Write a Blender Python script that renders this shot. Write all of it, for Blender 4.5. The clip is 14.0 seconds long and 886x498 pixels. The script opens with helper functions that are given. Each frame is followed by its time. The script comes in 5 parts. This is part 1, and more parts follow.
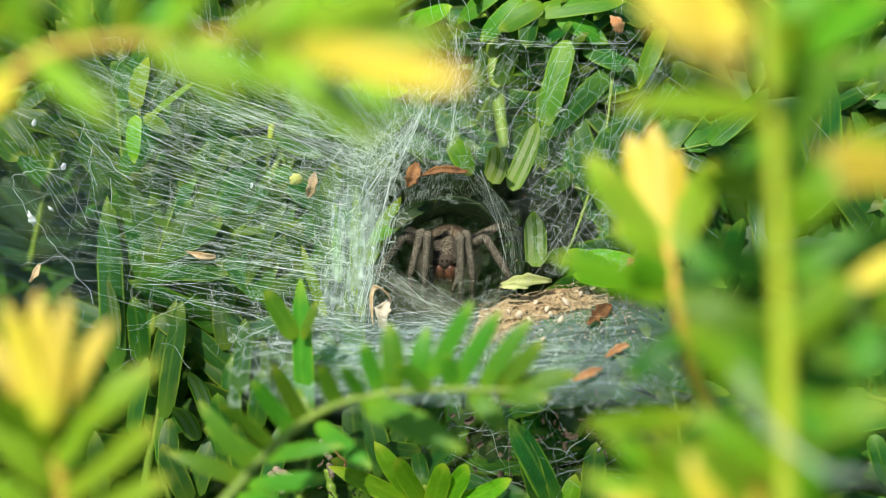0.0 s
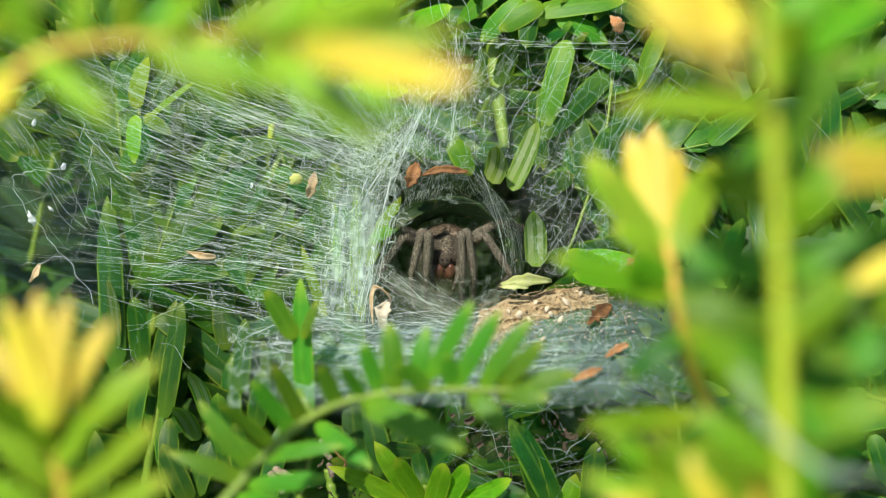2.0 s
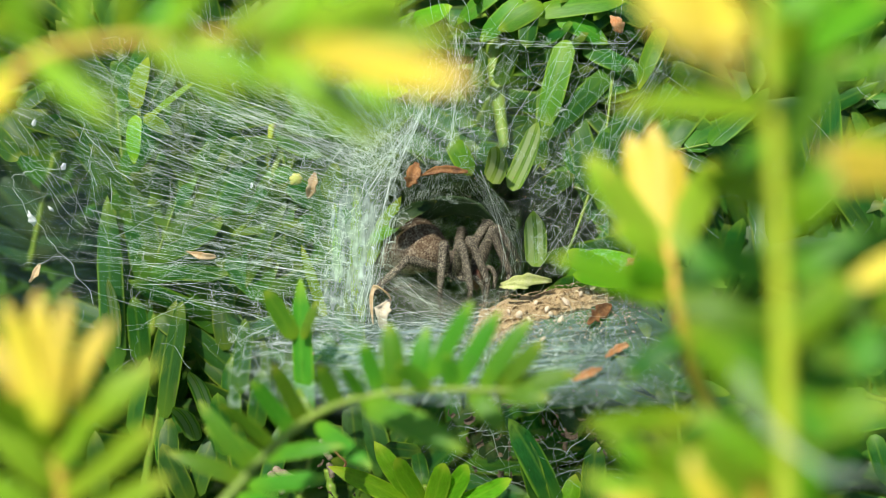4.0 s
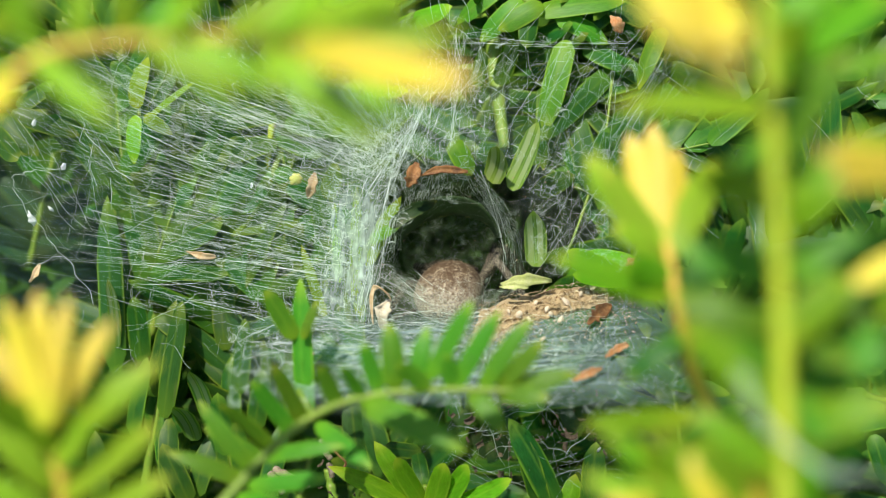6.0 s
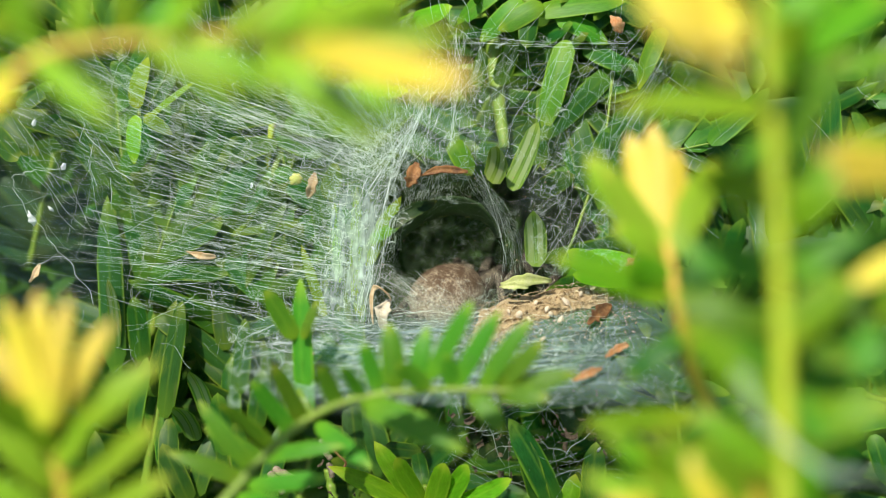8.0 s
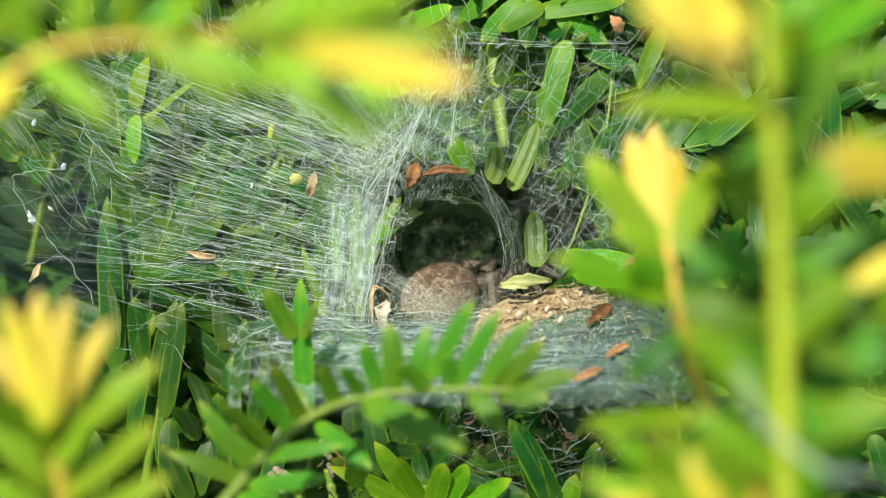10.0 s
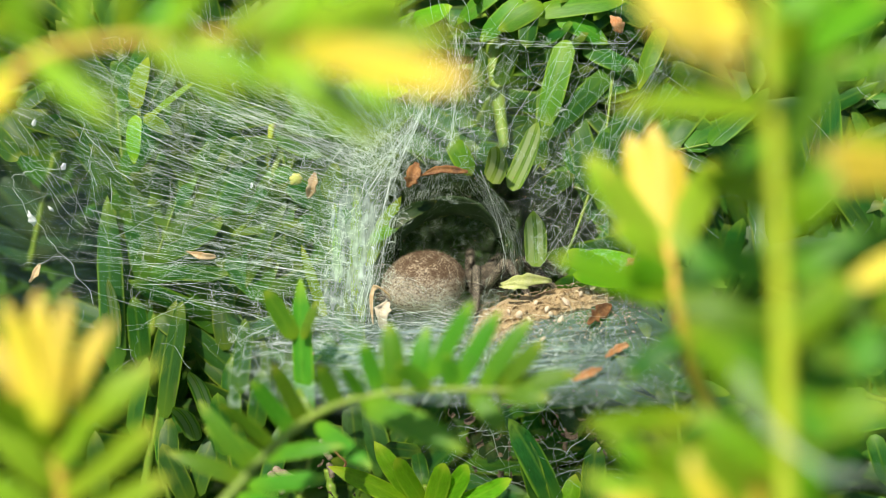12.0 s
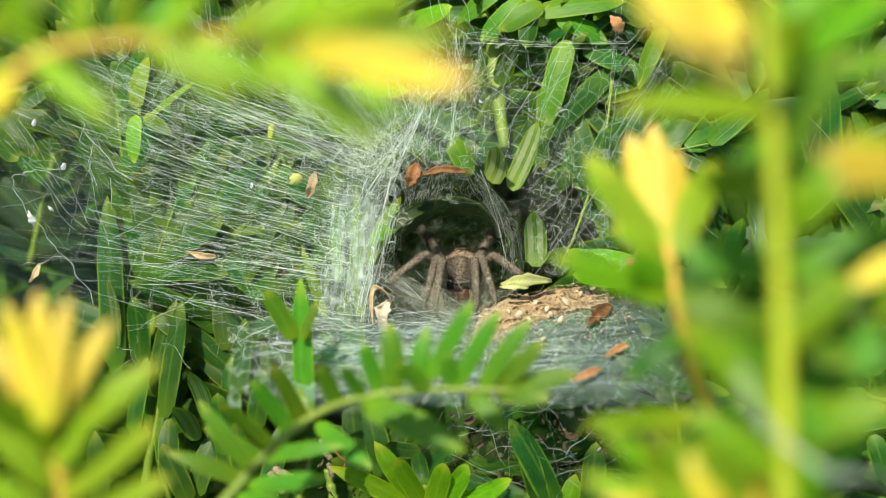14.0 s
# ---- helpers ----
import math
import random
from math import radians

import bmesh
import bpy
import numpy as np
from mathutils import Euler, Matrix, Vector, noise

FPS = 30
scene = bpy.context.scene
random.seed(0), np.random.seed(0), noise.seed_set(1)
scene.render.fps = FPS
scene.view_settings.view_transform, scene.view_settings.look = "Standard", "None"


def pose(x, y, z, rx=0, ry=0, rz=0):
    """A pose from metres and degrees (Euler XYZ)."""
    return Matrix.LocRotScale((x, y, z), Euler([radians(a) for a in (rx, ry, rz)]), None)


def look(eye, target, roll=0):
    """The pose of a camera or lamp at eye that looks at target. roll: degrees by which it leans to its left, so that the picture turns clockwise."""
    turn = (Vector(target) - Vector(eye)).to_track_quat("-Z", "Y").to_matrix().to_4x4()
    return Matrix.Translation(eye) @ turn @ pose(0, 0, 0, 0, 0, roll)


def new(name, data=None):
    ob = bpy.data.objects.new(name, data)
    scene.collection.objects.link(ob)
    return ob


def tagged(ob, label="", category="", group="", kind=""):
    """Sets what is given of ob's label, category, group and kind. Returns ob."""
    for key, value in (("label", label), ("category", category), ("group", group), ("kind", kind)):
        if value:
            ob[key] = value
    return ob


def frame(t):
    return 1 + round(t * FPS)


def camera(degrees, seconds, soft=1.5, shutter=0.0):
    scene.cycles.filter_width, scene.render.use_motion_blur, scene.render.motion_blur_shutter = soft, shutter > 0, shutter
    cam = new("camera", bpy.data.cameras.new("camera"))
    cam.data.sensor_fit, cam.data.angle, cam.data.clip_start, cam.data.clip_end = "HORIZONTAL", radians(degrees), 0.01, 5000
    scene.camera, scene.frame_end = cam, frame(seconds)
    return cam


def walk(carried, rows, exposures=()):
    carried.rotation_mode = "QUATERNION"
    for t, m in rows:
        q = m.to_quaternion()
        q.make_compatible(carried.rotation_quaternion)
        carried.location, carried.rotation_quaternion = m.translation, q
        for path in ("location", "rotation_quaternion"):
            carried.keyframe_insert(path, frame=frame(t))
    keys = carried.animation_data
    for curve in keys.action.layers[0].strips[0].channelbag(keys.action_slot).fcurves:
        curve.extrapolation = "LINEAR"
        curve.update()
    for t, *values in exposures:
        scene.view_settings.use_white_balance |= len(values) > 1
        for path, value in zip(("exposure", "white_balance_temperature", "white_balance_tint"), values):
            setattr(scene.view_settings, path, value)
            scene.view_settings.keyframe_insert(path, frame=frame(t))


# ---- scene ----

import itertools

# ---- the view's chart: 16 squares to the millimetre on the web's plane, w millimetres in front of it ----
REACH = 150.0                       # eye to web, mm
TILT = radians(25)                  # the view looks down by this much
WEB = Vector((0.0, 0.0, 0.85))      # middle of the web, metres above the lawn
RIGHT = Vector((1, 0, 0))
UP = Vector((0, math.sin(TILT), math.cos(TILT)))
OUT = RIGHT.cross(UP)               # from the web towards the open side
EYE = WEB + OUT * REACH * 0.001


def C(x, y, w=0.0):
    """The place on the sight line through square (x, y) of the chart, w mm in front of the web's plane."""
    k = (REACH - w) / REACH / 16
    return WEB + (RIGHT * ((x - 784) * k) + UP * ((441 - y) * k) + OUT * w) * 0.001


def chart(p):
    q = (p - WEB) * 1000
    w = q.dot(OUT)
    k = (REACH - w) / REACH / 16
    return 784 + q.dot(RIGHT) / k, 441 - q.dot(UP) / k, w


# ---- camera: it stands still ----
cam = camera(36.19, 14.0, soft=0.3)
cam.data.dof.use_dof = True
cam.data.dof.focus_distance = (REACH - 1.5) * 0.001
cam.data.dof.aperture_fstop = 16.0
walk(cam, [(0.0, look(EYE, WEB)), (14.0, look(EYE, WEB))], [(0.0, 0.37, 6500, 10), (8.0, 0.38, 6550, 10), (11.0, 0.43, 6750, 11), (14.0, 0.44, 7000, 12)])

# ---- sky and sun ----
TO_SUN = Vector((-0.26, -0.43, 0.85)).normalized()
world = bpy.data.worlds.new("sky")
scene.world = world
world.use_nodes = True
wn = world.node_tree.nodes
sky = wn.new("ShaderNodeTexSky")
sky.sky_type, sky.sun_disc = "NISHITA", False
sky.sun_elevation = math.asin(TO_SUN.z)
sky.sun_rotation = math.atan2(TO_SUN.x, TO_SUN.y)
world.node_tree.links.new(sky.outputs[0], wn["Background"].inputs[0])
wn["Background"].inputs[1].default_value = 0.105
sun_data = bpy.data.lights.new("sun", "SUN")
sun_data.energy, sun_data.angle, sun_data.color = 5.0, radians(0.6), (0.99, 0.955, 0.81)
sun = new("sun", sun_data)
sun.matrix_world = look(WEB + TO_SUN * 5, WEB)


# ---- materials ----
class Nodes:
    """A small helper to write node materials in few lines."""

    def __init__(self, name):
        self.m = bpy.data.materials.new(name)
        self.m.use_nodes = True
        self.t = self.m.node_tree
        self.t.nodes.clear()
        self.out = self.t.nodes.new("ShaderNodeOutputMaterial")

    def put(self, socket, value):
        if isinstance(value, bpy.types.NodeSocket):
            self.t.links.new(value, socket)
        else:
            socket.default_value = value

    def node(self, kind, **ins):
        n = self.t.nodes.new("ShaderNode" + kind)
        for key, value in ins.items():
            self.put(n.inputs[int(key[1:]) if key[0] == "i" and key[1:].isdigit() else key.replace("_", " ")], value)
        return n

    def math(self, op, a, b=0.0, clamp=False):
        n = self.t.nodes.new("ShaderNodeMath")
        n.operation, n.use_clamp = op, clamp
        self.put(n.inputs[0], a), self.put(n.inputs[1], b)
        return n.outputs[0]

    def mix(self, f, a, b):
        n = self.t.nodes.new("ShaderNodeMix")
        n.data_type = "RGBA"
        for s, v in zip((n.inputs[0], n.inputs[6], n.inputs[7]), (f, a, b)):
            self.put(s, (*v, 1) if isinstance(v, tuple) and len(v) == 3 else v)
        return n.outputs[2]

    def coords(self, which="Object"):
        return self.node("TexCoord").outputs[which]

    def noise(self, vec, scale, detail=4.0, rough=0.6):
        return self.node("TexNoise", Vector=vec, Scale=scale, Detail=detail, Roughness=rough).outputs[0]

    def stretch(self, vec, s):
        n = self.t.nodes.new("ShaderNodeMapping")
        self.put(n.inputs[0], vec)
        n.inputs["Scale"].default_value = s
        return n.outputs[0]

    def ramp(self, f, lo, hi):
        n = self.node("MapRange", Value=f)
        n.inputs[1].default_value, n.inputs[2].default_value = lo, hi
        return n.outputs[0]

    def bump(self, h, strength=0.3, dist=0.00005):
        return self.node("Bump", Strength=strength, Distance=dist, Height=h).outputs[0]

    def bsdf(self, color, rough=0.5, normal=None, spec=0.5):
        n = self.node("BsdfPrincipled", Roughness=rough)
        self.put(n.inputs["Base Color"], (*color, 1) if isinstance(color, tuple) else color)
        n.inputs["Specular IOR Level"].default_value = spec
        if normal is not None:
            self.put(n.inputs["Normal"], normal)
        return n.outputs[0]

    def blend(self, f, a, b):
        n = self.t.nodes.new("ShaderNodeMixShader")
        for s, v in zip(n.inputs, (f, a, b)):
            self.put(s, v)
        return n.outputs[0]

    def done(self, shader):
        self.put(self.out.inputs[0], shader)
        return self.m


def leaf_material(name, blade, edge, base, tip, glow, under=False, translucent=0.35, rough=0.42, band=(0.17, 0.27, 0.11), hue_span=0.05, spec=0.28, deep=0.52):
    """A yew needle: x runs -0.5..0.5 across and y 0..1 along it, in the needle's own space."""
    n = Nodes(name)
    co = n.coords()
    sep = n.node("SeparateXYZ", Vector=co)
    ax = n.math("ABSOLUTE", sep.outputs[0])
    rnd = n.node("ObjectInfo").outputs["Random"]
    shift = n.node("VectorMath", i0=co, i1=n.node("CombineXYZ", X=n.math("MULTIPLY", rnd, 37.0), Y=0.0, Z=0.0).outputs[0]).outputs[0]
    fine = n.noise(n.stretch(shift, (9.0, 3.0, 4.0)), 3.0, 5.0)
    stain = n.noise(shift, 2.2, 3.0)
    grain = n.noise(n.stretch(shift, (40.0, 7.0, 4.0)), 2.0, 4.0, 0.7)
    col = n.mix(n.ramp(fine, 0.32, 0.70), blade, tuple(c * deep for c in blade))
    col = n.mix(n.math("MULTIPLY", n.ramp(grain, 0.45, 0.75), 0.45), col, tuple(c * deep for c in blade))
    if under:
        stripe = n.math("MULTIPLY", n.ramp(ax, 0.07, 0.11), n.ramp(ax, 0.36, 0.31))
        col = n.mix(n.math("MULTIPLY", stripe, 0.8), col, band)
        col = n.mix(n.math("MULTIPLY", n.ramp(ax, 0.05, 0.02), 0.6), col, (0.22, 0.36, 0.06))
    else:
        col = n.mix(n.math("MULTIPLY", n.ramp(ax, 0.07, 0.0), 0.25), col, edge)
    col = n.mix(n.math("MULTIPLY", n.ramp(ax, 0.40, 0.50), 0.8), col, edge)
    col = n.mix(n.math("MULTIPLY", n.ramp(sep.outputs[1], 0.35, 0.0), 0.75), col, base)
    col = n.mix(n.math("MULTIPLY", n.ramp(sep.outputs[1], 0.80, 1.0), 0.8), col, tip)
    col = n.mix(n.math("MULTIPLY", n.ramp(stain, 0.62, 0.75), 0.35 if deep < 0.8 else 0.0), col, (0.22, 0.2, 0.06))
    hue = n.node("HueSaturation", Color=col, Hue=n.math("ADD", n.math("MULTIPLY", rnd, hue_span), 0.5 - hue_span / 2),
                 Value=n.math("ADD", n.math("MULTIPLY", rnd, 0.4), 0.82)).outputs[0]
    nor = n.bump(fine, 0.5, 0.00006)
    trans = n.node("BsdfTranslucent", Color=n.mix(0.6, hue, (*glow, 1)), Normal=nor).outputs[0]
    return n.done(n.blend(translucent, n.bsdf(hue, n.ramp(fine, -0.6, 2.2) if rough is None else rough, nor, spec * (0.4 if under else 1)), trans))


GREEN_EDGE = (0.26, 0.42, 0.03)
leaf_mats = {
    "mature": (leaf_material("needle_mature", (0.034, 0.145, 0.020), GREEN_EDGE, (0.12, 0.25, 0.02), (0.22, 0.32, 0.03), (0.22, 0.50, 0.015), translucent=0.42),
               leaf_material("needle_mature_under", (0.055, 0.18, 0.025), GREEN_EDGE, (0.12, 0.25, 0.03), (0.24, 0.32, 0.04), (0.22, 0.50, 0.015), under=True, translucent=0.42, rough=0.6)),
    "young": (leaf_material("needle_young", (0.20, 0.47, 0.015), (0.42, 0.60, 0.04), (0.36, 0.50, 0.02), (0.46, 0.52, 0.04), (0.55, 0.85, 0.01), translucent=0.5),
              leaf_material("needle_young_under", (0.16, 0.34, 0.03), (0.42, 0.60, 0.05), (0.36, 0.50, 0.03), (0.46, 0.52, 0.05), (0.55, 0.85, 0.01), under=True, band=(0.40, 0.50, 0.17), translucent=0.4, rough=0.55)),
    "gold": (leaf_material("needle_gold", (0.80, 0.66, 0.07), (0.84, 0.73, 0.13), (0.52, 0.62, 0.03), (0.93, 0.70, 0.25), (0.92, 0.78, 0.08), hue_span=0.015, deep=0.86, translucent=0.4),
             leaf_material("needle_gold_under", (0.76, 0.65, 0.09), (0.80, 0.72, 0.15), (0.46, 0.60, 0.03), (0.90, 0.62, 0.22), (0.92, 0.78, 0.08), hue_span=0.015, deep=0.86, translucent=0.5, rough=0.55)),
    "fresh": (leaf_material("needle_fresh", (0.12, 0.34, 0.024), (0.32, 0.50, 0.04), (0.22, 0.38, 0.02), (0.36, 0.46, 0.04), (0.34, 0.66, 0.015), translucent=0.45),
              leaf_material("needle_fresh_under", (0.085, 0.24, 0.03), (0.32, 0.50, 0.05), (0.22, 0.38, 0.03), (0.36, 0.46, 0.05), (0.34, 0.66, 0.015), under=True, band=(0.25, 0.36, 0.13), translucent=0.42, rough=0.6)),
    "banded": (leaf_material("needle_banded", (0.12, 0.30, 0.03), (0.34, 0.48, 0.06), (0.24, 0.38, 0.04), (0.36, 0.46, 0.06), (0.36, 0.60, 0.03), translucent=0.4),
               leaf_material("needle_banded_under", (0.17, 0.31, 0.05), (0.36, 0.48, 0.08), (0.26, 0.38, 0.05), (0.36, 0.46, 0.07), (0.36, 0.60, 0.03), under=True, band=(0.42, 0.50, 0.24), translucent=0.4, rough=0.6, spec=0.8)),
    "lime": (leaf_material("needle_lime", (0.31, 0.54, 0.03), (0.50, 0.64, 0.07), (0.38, 0.52, 0.03), (0.60, 0.60, 0.06), (0.58, 0.80, 0.03), hue_span=0.03, deep=0.8, translucent=0.5),
             leaf_material("needle_lime_under", (0.40, 0.56, 0.05), (0.56, 0.68, 0.08), (0.42, 0.56, 0.03), (0.66, 0.66, 0.06), (0.70, 0.88, 0.03), under=True, band=(0.52, 0.60, 0.16), hue_span=0.03, deep=0.8, translucent=0.5, rough=0.55)),
    "old": (leaf_material("needle_old", (0.022, 0.07, 0.018), (0.09, 0.16, 0.03), (0.05, 0.09, 0.02), (0.1, 0.12, 0.03), (0.07, 0.18, 0.02), translucent=0.25),
            leaf_material("needle_old_under", (0.045, 0.10, 0.03), (0.09, 0.16, 0.03), (0.05, 0.09, 0.02), (0.1, 0.12, 0.03), (0.07, 0.18, 0.02), under=True, translucent=0.25, rough=0.6)),
}


def stem_material(name, a, b, c):
    n = Nodes(name)
    co = n.coords()
    f = n.noise(co, 500.0, 5.0)
    g = n.noise(n.stretch(co, (1, 1, 0.25)), 2600.0, 3.0)
    col = n.mix(n.ramp(f, 0.35, 0.65), a, b)
    col = n.mix(n.ramp(g, 0.5, 0.8), col, c)
    return n.done(n.bsdf(col, 0.55, n.bump(g, 0.4, 0.00012)))


stem_mats = {
    "green": stem_material("stem_green", (0.30, 0.42, 0.02), (0.40, 0.48, 0.02), (0.46, 0.44, 0.04)),
    "orange": stem_material("stem_bronze", (0.62, 0.36, 0.05), (0.55, 0.48, 0.05), (0.66, 0.34, 0.10)),
    "dark": stem_material("stem_dark_green", (0.12, 0.22, 0.02), (0.18, 0.28, 0.025), (0.26, 0.26, 0.05)),
    "brown": stem_material("stem_brown", (0.10, 0.075, 0.04), (0.17, 0.15, 0.06), (0.06, 0.045, 0.03)),
}


def silk_thread_material():
    n = Nodes("silk_thread")
    b = n.bsdf((0.80, 0.92, 0.86), 0.3, None, 0.9)
    t = n.node("BsdfTranslucent", Color=(0.88, 0.95, 0.84, 1)).outputs[0]
    return n.done(n.blend(0.4, b, t))


def silk_sheet_material(name, lo, hi, along=4.0, across=90.0, color=(0.54, 0.66, 0.62), thin_end=1.0, hem=0.2, holes=None):
    """A thin felt of silk: threads too fine to tell apart, seen through between them."""
    n = Nodes(name)
    uv = n.coords("UV")
    streak = n.noise(n.stretch(uv, (along, across, 1)), 1.0, 4.0, 0.65)
    cloud = n.noise(n.stretch(uv, (5.0, 7.0, 1)), 1.0, 4.0, 0.6)
    f = n.math("MULTIPLY", n.ramp(streak, 0.32, 0.72), n.ramp(cloud, 0.25, 0.7))
    f = n.math("ADD", n.math("MULTIPLY", f, hi - lo), lo, clamp=True)
    f = n.math("MULTIPLY", f, n.math("ADD", n.math("MULTIPLY", n.ramp(n.node("SeparateXYZ", Vector=uv).outputs[0], 0.1, 0.95), 1 - thin_end), thin_end))
    if holes:
        warp = n.mix(0.14, uv, n.node("TexNoise", Vector=uv, Scale=6.0).outputs["Color"])
        cell = n.node("TexVoronoi", Vector=n.stretch(warp, (*holes, 1)), Scale=1.0).outputs["Distance"]
        f = n.math("MULTIPLY", f, n.math("ADD", n.math("MULTIPLY", n.ramp(cell, 0.10, 0.62), 0.7), 0.3))
    sep = n.node("SeparateXYZ", Vector=uv)
    for axis in (0, 1):
        frayed = n.math("ADD", sep.outputs[axis], n.math("MULTIPLY", n.math("SUBTRACT", cloud, 0.5), hem * 1.2))
        f = n.math("MULTIPLY", f, n.math("MULTIPLY", n.ramp(frayed, 0.0, hem), n.ramp(frayed, 1.0, 1.0 - hem)))
    d = n.node("BsdfDiffuse", Color=(*color, 1)).outputs[0]
    t = n.node("BsdfTranslucent", Color=(*color, 1)).outputs[0]
    return n.done(n.blend(f, n.node("BsdfTransparent").outputs[0], n.blend(0.45, d, t)))


def plain_material(name, a, b, scale, rough=0.8, dots=None, spec=0.3, bump=0.5, thin=0.0):
    n = Nodes(name)
    co = n.coords()
    f = n.noise(co, scale, 6.0)
    g = n.noise(co, scale * 5.5, 3.0)
    col = n.mix(n.ramp(f, 0.35, 0.65), a, b)
    col = n.mix(n.math("MULTIPLY", n.ramp(g, 0.5, 0.75), 0.5), col, dots or tuple(c * 0.45 for c in a))
    hue = n.node("HueSaturation", Color=col, Value=n.math("ADD", n.math("MULTIPLY", n.node("ObjectInfo").outputs["Random"], 0.5), 0.75)).outputs[0]
    sh = n.bsdf(hue, rough, n.bump(g, bump, 0.0001), spec)
    if thin:
        sh = n.blend(thin, sh, n.node("BsdfTranslucent", Color=hue).outputs[0])
    return n.done(sh)


thread_mat = silk_thread_material()
sheet_mat = silk_sheet_material("silk_sheet", 0.0, 0.10, 7.0, 110.0, (0.44, 0.70, 0.72), thin_end=0.35)
collar_mat = silk_sheet_material("silk_collar", 0.20, 1.0, 12.0, 5.0, (0.76, 0.93, 0.86), holes=(10.0, 17.0))
apron_mat = silk_sheet_material("silk_apron", 0.08, 0.80, 9.0, 34.0, (0.50, 0.69, 0.70))
# the tube's dull green stands in for the dim light inside the funnel
tube_mat = silk_sheet_material("silk_tube_dimmed", 0.12, 0.92, 30.0, 9.0, (0.22, 0.32, 0.18), hem=0.02, holes=(22.0, 9.0))
# the hood's silk is near black: shade under the roof put into its colour
hood_mat = silk_sheet_material("hood_felt_shaded", 0.42, 1.0, 18.0, 30.0, (0.055, 0.08, 0.045), hem=0.03, holes=(24.0, 8.0))
brown_mat = plain_material("dead_needle", (0.30, 0.14, 0.05), (0.13, 0.06, 0.03), 800.0, 0.7, (0.5, 0.34, 0.16), thin=0.2)
husk_mat = plain_material("pale_husk", (0.62, 0.50, 0.32), (0.42, 0.28, 0.13), 800.0, 0.7, (0.75, 0.68, 0.55), thin=0.25)
orange_mat = plain_material("orange_scale", (0.58, 0.24, 0.08), (0.62, 0.40, 0.22), 1600.0, 0.6, thin=0.2)
chip_mats = [plain_material("wood_crumb_tan", (0.50, 0.39, 0.24), (0.36, 0.27, 0.15), 2200.0, 0.9, (0.6, 0.5, 0.36)),
             plain_material("wood_crumb_brown", (0.26, 0.19, 0.10), (0.44, 0.33, 0.19), 800.0, 0.95, (0.5, 0.42, 0.3), 0.2, 1.0),
             plain_material("wood_crumb_pale", (0.68, 0.60, 0.48), (0.55, 0.42, 0.28), 900.0, 0.8, (0.78, 0.72, 0.62))]
lip_leaf_mat = plain_material("leaf_blade_dull", (0.06, 0.115, 0.04), (0.10, 0.165, 0.065), 700.0, 0.6, (0.16, 0.20, 0.12), thin=0.25)
pale_mat = plain_material("bleached_husk", (0.74, 0.68, 0.55), (0.60, 0.50, 0.36), 1200.0, 0.7, (0.35, 0.27, 0.18), thin=0.2)
bud_mat = plain_material("bud_scale", (0.30, 0.36, 0.08), (0.42, 0.42, 0.14), 1500.0, 0.6, (0.18, 0.2, 0.05))
scrap_mat = plain_material("leaf_scrap_pale", (0.52, 0.60, 0.16), (0.66, 0.68, 0.34), 1100.0, 0.6, (0.30, 0.36, 0.08), thin=0.3)
fluff_mat = plain_material("silk_fluff", (0.80, 0.82, 0.84), (0.7, 0.74, 0.76), 1500.0, 0.9, (0.85, 0.85, 0.85), thin=0.4)
# near black: the shade deep in the hedge is put into this colour
core_mat = plain_material("hedge_core_shade", (0.018, 0.026, 0.011), (0.026, 0.046, 0.014), 60.0, 0.95)
lawn_mat = plain_material("lawn_grass", (0.05, 0.10, 0.025), (0.08, 0.13, 0.03), 9.0, 0.95, (0.10, 0.10, 0.05))


# ---- mesh helpers ----
def mesh_of(name, bm, material, smooth=True):
    me = bpy.data.meshes.new(name)
    bm.to_mesh(me)
    bm.free()
    for p in me.polygons:
        p.use_smooth = smooth
    me.materials.append(material)
    return me


def part(name, data, material, parent, label="", at=None):
    """One mesh object under a thing or a part; data is a bmesh or a finished mesh."""
    me = data if isinstance(data, bpy.types.Mesh) else mesh_of(name, data, material)
    ob = new(name, me)
    ob.parent = parent
    if at is not None:
        ob.matrix_basis = at
    return tagged(ob, label)


def tube(bm, pts, radii, sides=8, cap=True):
    """A tapered round bar along pts."""
    rings, n = [], len(pts)
    for i, p in enumerate(pts):
        d = (pts[min(i + 1, n - 1)] - pts[max(i - 1, 0)]).normalized()
        a = d.orthogonal().normalized() if i == 0 else (a - d * a.dot(d)).normalized()
        b = d.cross(a)
        rings.append([bm.verts.new(p + (a * math.cos(q) + b * math.sin(q)) * radii[i])
                      for q in (2 * math.pi * j / sides for j in range(sides))])
    for r, s in zip(rings, rings[1:]):
        for j in range(sides):
            bm.faces.new((r[j], r[(j + 1) % sides], s[(j + 1) % sides], s[j]))
    if cap:
        bm.faces.new(rings[0][::-1]), bm.faces.new(rings[-1])
    return bm


def curve(points, n):
    """n + 1 points on a smooth line through the given ones."""
    p = [points[0] * 2 - points[1], *points, points[-1] * 2 - points[-2]]
    res = []
    for i in range(n + 1):
        s = i / n * (len(points) - 1)
        k = min(int(s), len(points) - 2)
        f = s - k
        a, b, c, d = p[k:k + 4]
        res.append(0.5 * ((2 * b) + (c - a) * f + (2 * a - 5 * b + 4 * c - d) * f * f + (3 * b - a - 3 * c + d) * f ** 3))
    return res


